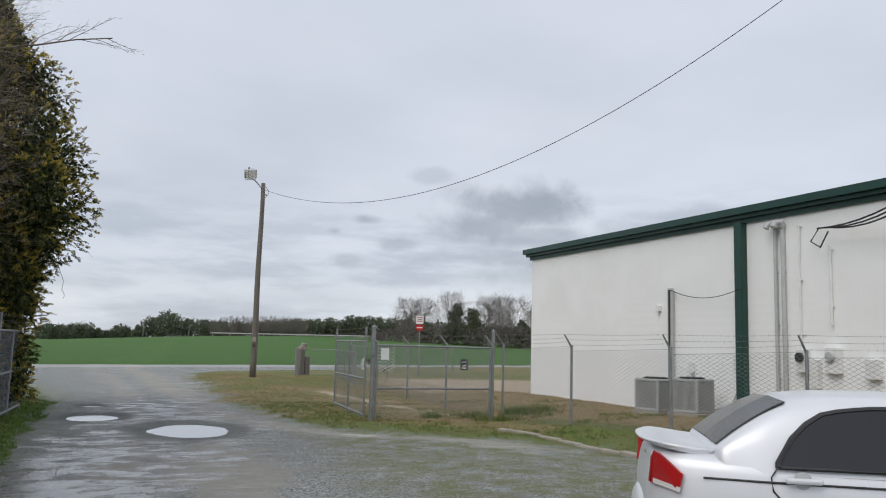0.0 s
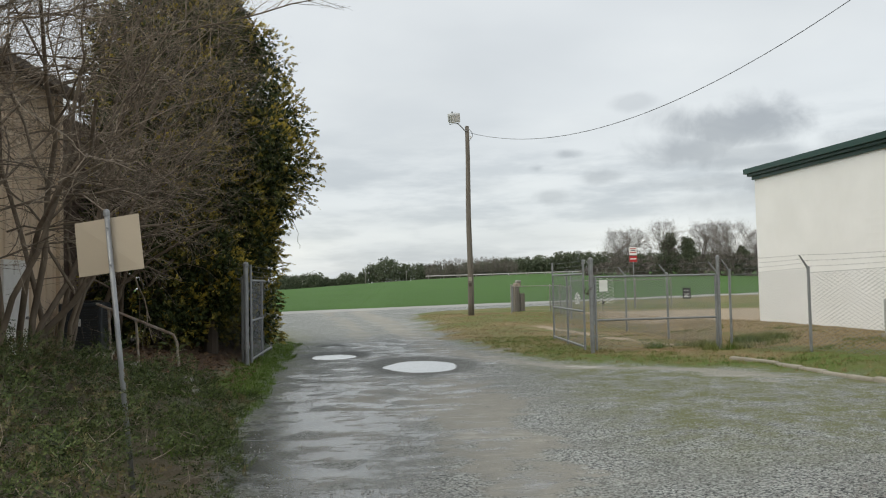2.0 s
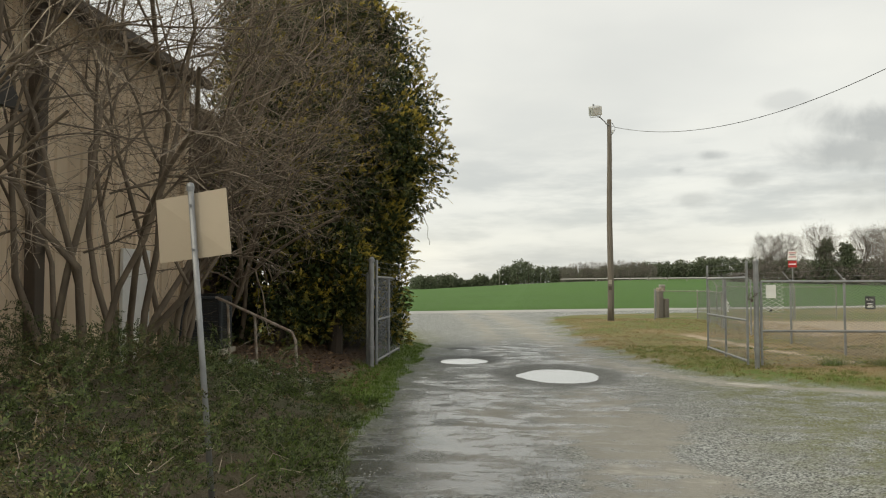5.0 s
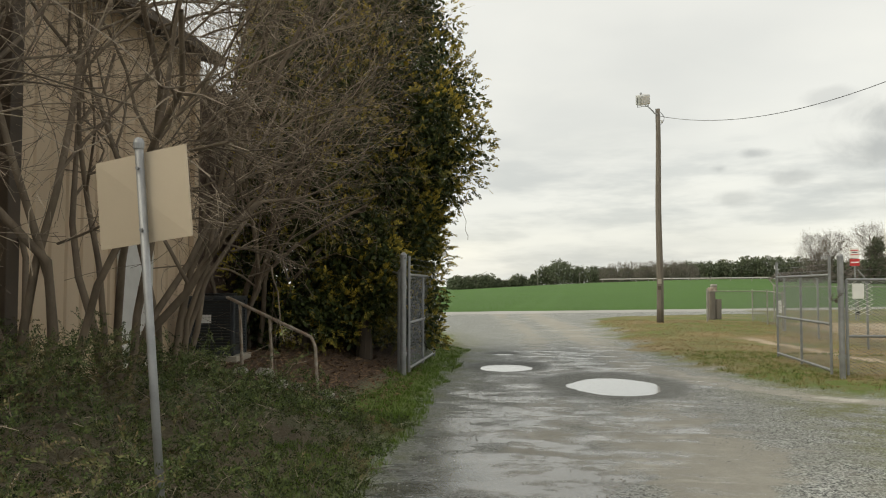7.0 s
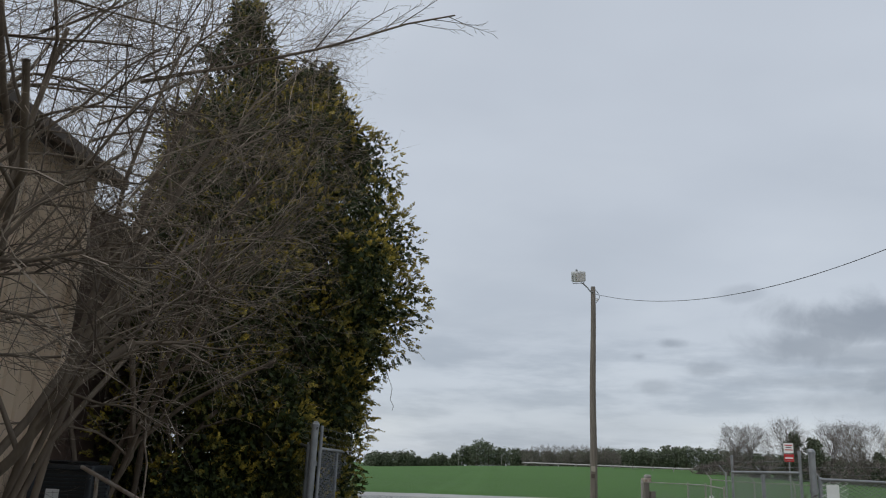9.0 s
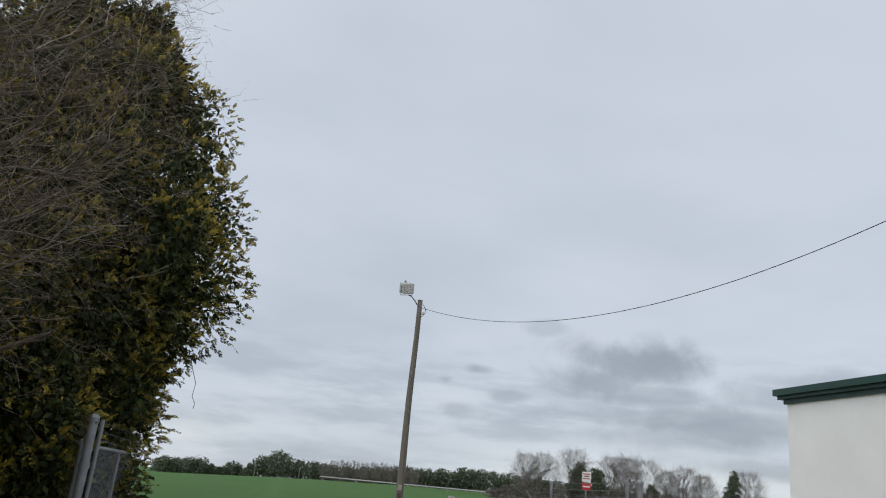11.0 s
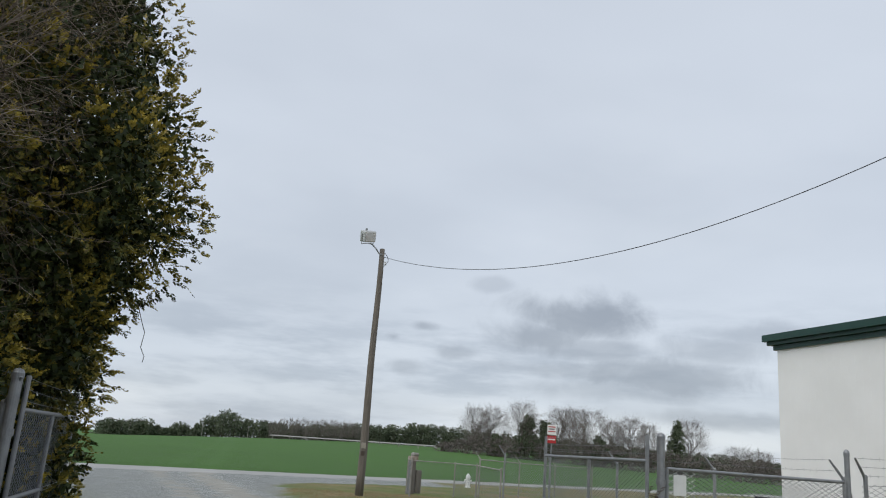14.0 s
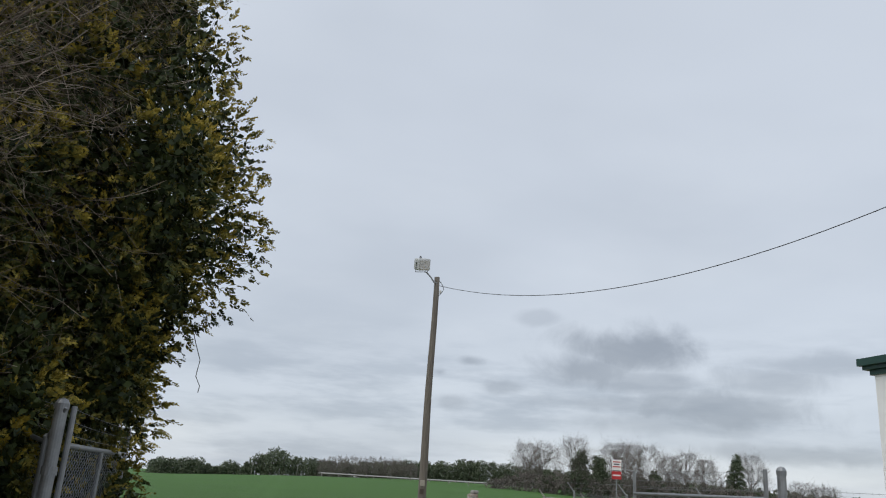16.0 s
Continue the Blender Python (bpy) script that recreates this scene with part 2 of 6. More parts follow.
M = {
    "ground": ground_material(), "water": water_material(), "block": block_material(), "paint": car_paint(),
    "galv": simple("galvanised_steel", (0.21, 0.218, 0.228), (0.36, 0.368, 0.375), 6, 0.5, 0.55, 0.1, 90),
    "galv_old": simple("weathered_steel", (0.22, 0.20, 0.175), (0.40, 0.385, 0.36), 5, 0.6, 0.35, 0.15, 70),
    "wire": simple("wire_steel", (0.17, 0.178, 0.185), (0.27, 0.28, 0.29), 3, 0.5, 0.5, 0.0, 90),
    "wood_pole": simple("weathered_pole", (0.10, 0.085, 0.07), (0.21, 0.185, 0.155), 3, 0.85, 0, 0.4, 30, (8, 8, 0.6)),
    "green": simple("green_trim", (0.008, 0.040, 0.030), (0.014, 0.060, 0.045), 2, 0.4, 0.1, 0.04, 50),
    "tan_metal": simple("tan_siding", (0.60, 0.465, 0.33), (0.70, 0.565, 0.42), 1.2, 0.55, 0.0, 0.06, 40, (1, 1, 0.3)),
    "brown": simple("brown_trim", (0.055, 0.042, 0.032), (0.10, 0.075, 0.055), 2, 0.6, 0, 0.1, 40),
    "sign_back": simple("bare_sign_back", (0.50, 0.42, 0.315), (0.56, 0.475, 0.365), 1.5, 0.6, 0.0, 0.03, 60),
    "white": simple("white_enamel", (0.70, 0.70, 0.68), (0.80, 0.80, 0.78), 6, 0.45, 0, 0.05, 60),
    "red": simple("red_enamel", (0.42, 0.022, 0.025), (0.52, 0.035, 0.035), 6, 0.45, 0, 0.03, 60),
    "black": simple("black_plastic", (0.012, 0.012, 0.013), (0.03, 0.03, 0.03), 8, 0.5, 0, 0.05, 60),
    "grey_box": simple("grey_enamel", (0.42, 0.43, 0.42), (0.52, 0.53, 0.52), 5, 0.5, 0.1, 0.05, 60),
    "ac_grey": simple("condenser_enamel", (0.36, 0.365, 0.355), (0.44, 0.445, 0.43), 3, 0.55, 0.1, 0.08, 60),
    "ac_dark": simple("dark_condenser", (0.022, 0.027, 0.032), (0.042, 0.048, 0.055), 5, 0.45, 0.2, 0.05, 60),
    "bark": simple("smooth_bark", (0.085, 0.064, 0.045), (0.23, 0.18, 0.132), 5, 0.8, 0, 0.3, 45, (1, 1, 0.3)),
    "bark_dark": simple("dark_bark", (0.04, 0.03, 0.022), (0.085, 0.065, 0.05), 6, 0.9, 0, 0.5, 25, (1, 1, 0.3)),
    "evergreen": leafy("evergreen_foliage", (0.013, 0.022, 0.008), (0.068, 0.088, 0.024), (0.62, 0.47, 0.075)),
    "juniper": leafy("juniper_foliage", (0.010, 0.020, 0.007), (0.112, 0.150, 0.044), (0.27, 0.19, 0.11)),
    "grass": leafy("grass_blades", (0.055, 0.10, 0.017), (0.15, 0.215, 0.045), (0.30, 0.26, 0.11)),
    "lush": leafy("lush_grass", (0.055, 0.105, 0.014), (0.14, 0.23, 0.035), (0.17, 0.24, 0.05)),
    "straw": leafy("dry_grass", (0.16, 0.115, 0.05), (0.34, 0.25, 0.125), (0.38, 0.29, 0.15)),
    # pine tones are raised to carry the grey-green haze of distance in their colour
    "pine": leafy("far_pine", (0.062, 0.082, 0.052), (0.150, 0.172, 0.105), (0.13, 0.13, 0.09)),
    "thicket": simple("far_bare_wood", (0.125, 0.106, 0.098), (0.22, 0.19, 0.172), 0.3, 0.9, 0, 0, 3),
    "stone": simple("grey_stone", (0.20, 0.185, 0.165), (0.36, 0.34, 0.31), 6, 0.85, 0, 0.5, 40),
    "concrete": simple("old_concrete", (0.25, 0.225, 0.18), (0.38, 0.35, 0.295), 3, 0.9, 0, 0.4, 40),
    "brick": simple("dark_brick", (0.075, 0.05, 0.04), (0.13, 0.085, 0.065), 5, 0.85, 0, 0.3, 40),
    "shingle": simple("dark_shingle", (0.03, 0.028, 0.026), (0.07, 0.065, 0.06), 5, 0.85, 0, 0.3, 40),
    "rust": simple("flaking_white_rail", (0.20, 0.12, 0.075), (0.42, 0.39, 0.34), 9, 0.7, 0.1, 0.3, 60),
    "tyre": simple("tyre_rubber", (0.012, 0.012, 0.012), (0.03, 0.03, 0.03), 8, 0.8, 0, 0.2, 60),
    "rim": simple("alloy_rim", (0.45, 0.46, 0.47), (0.55, 0.56, 0.57), 6, 0.3, 0.8, 0.02, 60),
}


def glossy(name, col, rough=0.05, coat=1.0):
    k = Mat(name)
    k.put("Base Color", k.mix(k.noise(5, 3), col, tuple(c * 1.3 for c in col))).put("Roughness", rough)
    k.b.inputs["Coat Weight"].default_value = coat
    return k.m


M["tint"] = glossy("tinted_glass", (0.018, 0.019, 0.022), 0.16, 0.0)
M["lamp_red"] = glossy("red_lens", (0.36, 0.012, 0.014))
M["lamp_clear"] = glossy("clear_lens", (0.55, 0.54, 0.52), 0.15)



def twig_material():
    k = Mat("grey_twig")
    r = k.island()
    # random pale and dark twigs put the contrast of lit and unlit wood into colour
    c = k.mix(k.rng(r, 0.35, 0.95), (0.095, 0.072, 0.053), (0.46, 0.385, 0.30))
    k.put("Base Color", k.mix(k.rng(k.noise(6, 3), 0.3, 0.7, 0, 0.4), c, (0.17, 0.13, 0.095))).put("Roughness", 0.8)
    return k.m


M["twig"] = twig_material()

# ---- mesh helpers ----


class Geo:
    """Collects vertices and faces of one mesh."""

    def __init__(self):
        self.v, self.f, self.n = [], [], 0

    def add(self, v, f):
        v = np.asarray(v, float)
        self.v.append(v)
        self.f.extend([tuple(int(i) + self.n for i in q) for q in f])
        self.n += len(v)
        return self

    def box(self, c, s, rz=0.0, bev=0.0, m=None):
        """A box with optional chamfered edges, centre c, size s."""
        hx, hy, hz = (q / 2 for q in s)
        if bev <= 0:
            v = [(x, y, z) for x in (-hx, hx) for y in (-hy, hy) for z in (-hz, hz)]
            f = [(0, 1, 3, 2), (4, 6, 7, 5), (0, 4, 5, 1), (2, 3, 7, 6), (0, 2, 6, 4), (1, 5, 7, 3)]
        else:
            b = min(bev, hx * 0.9, hy * 0.9, hz * 0.9)
            bm = bmesh.new()
            bmesh.ops.create_cube(bm, size=1)
            bmesh.ops.scale(bm, vec=s, verts=bm.verts)
            bmesh.ops.bevel(bm, geom=bm.edges[:], offset=b, segments=2, affect="EDGES", profile=0.5)
            bm.verts.index_update()
            v = [tuple(q.co) for q in bm.verts]
            f = [tuple(q.index for q in fc.verts) for fc in bm.faces]
            bm.free()
        v = np.array(v)
        if m is not None:
            v = v @ np.array(m.to_3x3()).T
        ca, sa = math.cos(radians(rz)), math.sin(radians(rz))
        v = np.stack([v[:, 0] * ca - v[:, 1] * sa, v[:, 0] * sa + v[:, 1] * ca, v[:, 2]], 1) + np.array(c)
        return self.add(v, f)

    def tube(self, pts, rad, n=8, cap=True):
        pts = np.asarray(pts, float)
        rad = np.full(len(pts), rad) if np.isscalar(rad) else np.asarray(rad, float)
        d = np.gradient(pts, axis=0)
        d /= np.linalg.norm(d, axis=1)[:, None] + 1e-12
        ref = np.array((0.0, 0.0, 1.0)) if abs(d[:, 2]).mean() < 0.85 else np.array((1.0, 0.0, 0.0))
        a = np.cross(d, ref)
        a /= np.linalg.norm(a, axis=1)[:, None] + 1e-12
        b = np.cross(d, a)
        th = np.arange(n) * 2 * np.pi / n
        ring = a[:, None, :] * np.cos(th)[None, :, None] + b[:, None, :] * np.sin(th)[None, :, None]
        v = (pts[:, None, :] + ring * rad[:, None, None]).reshape(-1, 3)
        k = len(pts)
        f = [(i * n + j, i * n + (j + 1) % n, (i + 1) * n + (j + 1) % n, (i + 1) * n + j) for i in range(k - 1) for j in range(n)]
        if cap:
            f += [tuple(range(n))[::-1], tuple((k - 1) * n + j for j in range(n))]
        return self.add(v, f)

    def rod(self, a, b, r, n=8):
        return self.tube([a, b], r, n)

    def lathe(self, c, prof, n=16):
        """Rings (radius, height) round a vertical axis at c."""
        v, f = [], []
        for r, z in prof:
            for j in range(n):
                t = 2 * math.pi * j / n
                v.append((c[0] + r * math.cos(t), c[1] + r * math.sin(t), c[2] + z))
        for i in range(len(prof) - 1):
            for j in range(n):
                f.append((i * n + j, i * n + (j + 1) % n, (i + 1) * n + (j + 1) % n, (i + 1) * n + j))
        f += [tuple(range(n))[::-1], tuple((len(prof) - 1) * n + j for j in range(n))]
        return self.add(v, f)

    def mesh(self, name, mat, smooth=False):
        me = bpy.data.meshes.new(name)
        v = np.concatenate(self.v) if self.v else np.zeros((0, 3))
        me.from_pydata(v.tolist(), [], self.f)
        me.materials.append(mat)
        if smooth:
            me.polygons.foreach_set("use_smooth", np.ones(len(me.polygons), bool))
        me.update()
        return me


def quads_mesh(name, v, mat, per=4, tip=None):
    """A mesh of loose polygons with `per` corners each, from an array; tip: one value a vertex."""
    n = len(v)
    me = bpy.data.meshes.new(name)
    me.vertices.add(n)
    me.vertices.foreach_set("co", np.asarray(v, np.float32).ravel())
    me.loops.add(n)
    me.loops.foreach_set("vertex_index", np.arange(n, dtype=np.int32))
    me.polygons.add(n // per)
    me.polygons.foreach_set("loop_start", np.arange(0, n, per, dtype=np.int32))
    me.polygons.foreach_set("loop_total", np.full(n // per, per, np.int32))
    if tip is not None:
        at = me.attributes.new("tip", "FLOAT", "POINT")
        at.data.foreach_set("value", np.asarray(tip, np.float32))
    me.materials.append(mat)
    me.update()
    me.validate()
    return me


def thing(name, label, category, at=(0, 0, 0), rz=0.0, group="", kind=""):
    e = new(name)
    e.matrix_world = pose(*at, 0, 0, rz)
    return tagged(e, label, category, group, kind)


def part(name, geo, mat, parent, label="", smooth=False, kind=""):
    me = geo if isinstance(geo, bpy.types.Mesh) else geo.mesh(name, mat, smooth)
    ob = new(name, me)
    ob.parent = parent
    return tagged(ob, label, kind=kind)


def solo(name, geo, mat, label, category, kind="", group="", smooth=False):
    me = geo if isinstance(geo, bpy.types.Mesh) else geo.mesh(name, mat, smooth)
    return tagged(new(name, me), label, category, group, kind)


def vnoise(x, y, seed=0):
    """Smooth value noise in -1..1 on arrays."""
    r = np.random.RandomState(seed)
    tab = r.uniform(-1, 1, (64, 64))
    xi, yi = np.floor(x).astype(int), np.floor(y).astype(int)
    fx, fy = x - xi, y - yi
    fx, fy = fx * fx * (3 - 2 * fx), fy * fy * (3 - 2 * fy)
    g = lambda i, j: tab[(xi + i) % 64, (yi + j) % 64]
    return (g(0, 0) * (1 - fx) + g(1, 0) * fx) * (1 - fy) + (g(0, 1) * (1 - fx) + g(1, 1) * fx) * fy


def fbm(x, y, seed=0, octaves=4):
    s, a = 0, 1.0
    for k in range(octaves):
        s = s + a * vnoise(x * 2 ** k, y * 2 ** k, seed + k)
        a *= 0.5
    return s / 2


def sm(v, lo, hi):
    t = np.clip((np.asarray(v, float) - lo) / (hi - lo), 0, 1)
    return t * t * (3 - 2 * t)


# ---- ground ----
PUDDLES = [(1.05, 17.15, 0.72, 1.08), (-1.02, 19.95, 0.52, 0.72), (-1.35, 23.2, 0.28, 0.38)]
WATER_Z = -0.025


def edge_right(y):
    """x of the border between the gravel drive and the verge on its right."""
    return np.interp(y, [-6, 8, 11.8, 13.5, 14.9, 15.6, 17.2, 20.5, 26, 38, 44, 47, 50, 54], [8.7, 8.6, 8.3, 7.95, 7.2, 5.4, 3.8, 2.6, 1.9, 1.1, 1.3, 2.4, 5.5, 12])


def edge_left(y):
    return np.interp(y, [-6, 4, 6.7, 9.3, 12.3, 15, 18, 24, 30, 40, 52], [-0.7, -0.75, -0.95, -1.32, -1.5, -1.75, -2.0, -2.4, -3.6, -7.0, -11])


def road_mid(x):
    return 54.5 + 0.55 * (x + 4)


def height(x, y):
    x, y = np.asarray(x, float), np.asarray(y, float)
    bank = 0.55 * sm(-x, 1.9, 4.8) * (1 - sm(y, 19, 30))
    rise = 0.21 * sm(x, 8.4, 11.2) * (1 - sm(y, 24, 34)) + 0.12 * sm(x, 8.2, 8.7) * (1 - sm(y, 15, 17.5))
    knoll = 0.14 * np.exp(-(((x - 4) / 5) ** 2 + ((y - 37.5) / 6) ** 2))
    d = y - road_mid(x)
    swell = np.interp(np.degrees(np.arctan2(x, np.maximum(y - 4, 1.0))), [-30, -20, -8, -5.8, -2.7, 2, 7.5, 13, 20, 35, 60], [-0.8, -0.6, 0.3, 1.0, 1.9, 3.0, 4.0, 4.5, 4.4, 3.8, 3.4])
    field = swell * sm(d, 4, 230) - 0.25 * np.exp(-((d - 5.5) / 1.6) ** 2)
    lot = 0.10 * sm(x, 2.6, 4.6) * (1 - sm(y, 8, 13))
    h = bank + rise + knoll + field + lot
    h = h + 0.018 * fbm(x * 0.7, y * 0.7, 3) + 0.006 * fbm(x * 4, y * 4, 8) * (np.abs(x) < 40)
    grassy = sm(x - edge_right(y), 0.0, 0.8) * (y < 55)
    h = h + grassy * (0.05 + 0.035 * fbm(x * 2.2, y * 2.2, 5))
    for px, py, ax, ay in PUDDLES:
        r = np.sqrt(((x - px) / ax) ** 2 + ((y - py) / ay) ** 2) + 0.16 * fbm(x * 1.8, y * 1.8, 21)
        h = h - 0.075 * (1 - sm(r, 0.55, 1.6)) - 0.0
    return h


def axis(fine_lo, fine_hi, step, lo, hi):
    a = np.arange(fine_lo, fine_hi + step / 2, step)
    up, dn, s = [fine_hi], [fine_lo], step
    while up[-1] < hi:
        s *= 1.13
        up.append(up[-1] + s)
    s = step
    while dn[-1] > lo:
        s *= 1.13
        dn.append(dn[-1] - s)
    return np.concatenate([dn[:0:-1], a, up[1:]])


def build_ground():
    gx, gy = axis(-8, 15, 0.11, -1500, 1500), axis(3, 50, 0.13, -200, 2200)
    X, Y = np.meshgrid(gx, gy)
    x, y = X.ravel(), Y.ravel()
    z = height(x, y)
    nx, ny = len(gx), len(gy)
    idx = (np.arange(ny - 1)[:, None] * nx + np.arange(nx - 1)[None, :]).ravel()
    quads = np.stack([idx, idx + 1, idx + nx + 1, idx + nx], 1)
    me = bpy.data.meshes.new("ground")
    me.vertices.add(len(x))
    me.vertices.foreach_set("co", np.stack([x, y, z], 1).astype(np.float32).ravel())
    me.loops.add(quads.size)
    me.loops.foreach_set("vertex_index", quads.ravel().astype(np.int32))
    me.polygons.add(len(quads))
    me.polygons.foreach_set("loop_start", np.arange(0, quads.size, 4, dtype=np.int32))
    me.polygons.foreach_set("loop_total", np.full(len(quads), 4, np.int32))
    me.polygons.foreach_set("use_smooth", np.ones(len(quads), bool))
    wob = 0.35 * fbm(x * 0.9, y * 0.9, 11) + 0.2 * fbm(x * 3.5, y * 3.5, 13)
    right, left = x - edge_right(y), edge_left(y) - x
    d = y - road_mid(x)
    road = sm(d, -3.1, -2.7) * (1 - sm(d, 2.7, 3.1))
    field = sm(d, 4.2, 5.2)
    verge = sm(d, 2.7, 3.2) * (1 - field)
    rough = wob + 0.55 * fbm(x * 2.1, y * 2.1, 27) * sm(y, 12, 16)
    grass = np.maximum(sm(right + rough * 1.3, -0.35, 0.75), sm(left + wob * 0.6, -0.05, 0.35)) * (d < -2.8)
    grass = np.maximum(grass, verge)
    # bare soil under the trees on the left bank
    soil = sm(-x + 0.5 * wob, 2.5, 3.1) * sm(y, 12.2, 13.4) * (1 - sm(y, 24, 27))
    soil = np.maximum(soil, sm(-x, 1.6, 2.0) * sm(y, 11.2, 12) * (1 - sm(y, 12.8, 13.4)) * 0.7)
    soil = np.maximum(soil, 0.85 * sm(left + 0.28 * (1 - sm(y, 7.5, 10)), 0.15, 0.45) * sm(-x, -0.2, 0.1) * (1 - sm(y, 11.5, 12.5)))
    green = 0.62 + 1.1 * fbm(x * 0.6, y * 0.6, 17)
    green = green + 0.8 * (x < 0) + 0.9 * np.exp(-((right - 0.9) / 0.9) ** 2) * (y < 19) - 0.5 * sm(right, 1.5, 3.5) * (y < 30)
    green = green - 0.8 * sm(x, 9.8, 10.6) * (y < 30) + 0.9 * np.exp(-((x - 9.3) / 0.6) ** 2) * (y < 18)
    clay = sm(0.55 + wob - np.abs((x - np.interp(y, [18, 20, 22.6, 29], [8.0, 7.4, 6.8, 5.7])) / 0.55), 0, 0.35) * sm(y, 19, 20.2) * (1 - sm(y, 28, 30))
    pad = sm(x - 9.2 + wob, -0.3, 0.8) * sm(y - 27.5 + 0.5 * (x - 13) * 0 + wob, -0.5, 0.8) * (1 - sm(y + wob * 3, 39, 42))
    clay = np.maximum(clay, pad * 0.9)
    # two wheel tracks of packed sandy fines, wet streaks between
    t1 = np.exp(-((x - np.interp(y, [0, 8, 13, 20, 30, 50], [1.9, 1.75, 1.35, 1.7, 0.6, -2.0])) / 0.85) ** 2)
    t2 = np.exp(-((x - np.interp(y, [0, 8, 13, 20, 30, 50], [-0.2, -0.1, 0.0, -0.1, -1.0, -4.0])) / 0.60) ** 2)
    sand = np.clip(np.maximum(t1, t2 * 0.8) * (0.75 + 0.7 * wob) + 0.08 * sm(y, 24, 29) + 0.45 * np.exp(-((y - 11.5) / 2.2) ** 2) * np.exp(-((x - 1.2) / 2.2) ** 2), 0, 1)
    sand = np.maximum(sand, 0.95 * np.exp(-((right + 0.9) / 0.7) ** 2) * sm(y, 12, 14) * (1 - sm(y, 20, 26)))
    holes = 0
    for px, py, ax, ay in PUDDLES:
        r = np.sqrt(((x - px) / ax) ** 2 + ((y - py) / ay) ** 2)
        holes = np.maximum(holes, 1 - sm(r + wob, 1.2, 2.3))
    sand = sand * (1 - 0.9 * holes)
    wet = np.clip((np.exp(-((x - 0.3) / 1.8) ** 2) * (1 - sm(y, 24, 30)) + 0.35 * np.exp(-((x - 2.6) / 1.6) ** 2) * sm(y, 10, 14) * (1 - sm(y, 20, 25))) * (0.75 + 0.8 * wob) + 0.75 * holes + 0.50 * np.exp(-((left + 0.55) / 0.55) ** 2) * (1 - sm(y, 15, 19)), 0, 1)
    moss = np.clip(sm(x, 2.4, 4.2) * (1 - sm(y, 16, 19)) * sm(y, 6, 9) + 0.6 * np.exp(-(left / 0.6) ** 2), 0, 1)
    for name, val in (("grass", grass * (1 - soil)), ("soil", soil), ("green", np.clip(green, 0, 1)), ("clay", clay), ("sand", sand * (1 - grass)), ("wet", wet), ("moss", moss), ("hole", np.clip(holes * 1.2, 0, 1)), ("field", field), ("road", road)):
        at = me.attributes.new(name, "FLOAT", "POINT")
        at.data.foreach_set("value", np.clip(val, 0, 1).astype(np.float32))
    me.materials.append(M["ground"])
    me.update()
    me.validate()
    solo("ground", me, None, "wet gravel yard, grass verges and green crop field", "ground", "structure")
    for px, py, ax, ay in PUDDLES:
        g = Geo()
        n = 40
        th = np.arange(n) * 2 * np.pi / n
        ring = np.stack([px + 1.5 * ax * np.cos(th), py + 1.5 * ay * np.sin(th), np.full(n, height(px, py) + 0.036)], 1)
        g.add(np.concatenate([ring, [[px, py, height(px, py) + 0.036]]]), [(i, (i + 1) % n, n) for i in range(n)])
        solo("puddle", g, M["water"], "shallow muddy puddle reflecting the grey sky", "puddle", "structure")


build_ground()


def hz(x, y):
    return float(height(x, y))

# ---- white block building ----
WALL_A, WALL_B = (12.65, 25.9), (15.2, 0.0)   # along the yard side
WALL_H = 5.0


def wall_x(y):
    return WALL_A[0] + (WALL_A[1] - y) * (WALL_B[0] - WALL_A[0]) / (WALL_A[1] - WALL_B[1])


WALL_RZ = math.degrees(math.atan2(WALL_A[1] - WALL_B[1], WALL_A[0] - WALL_B[0]))


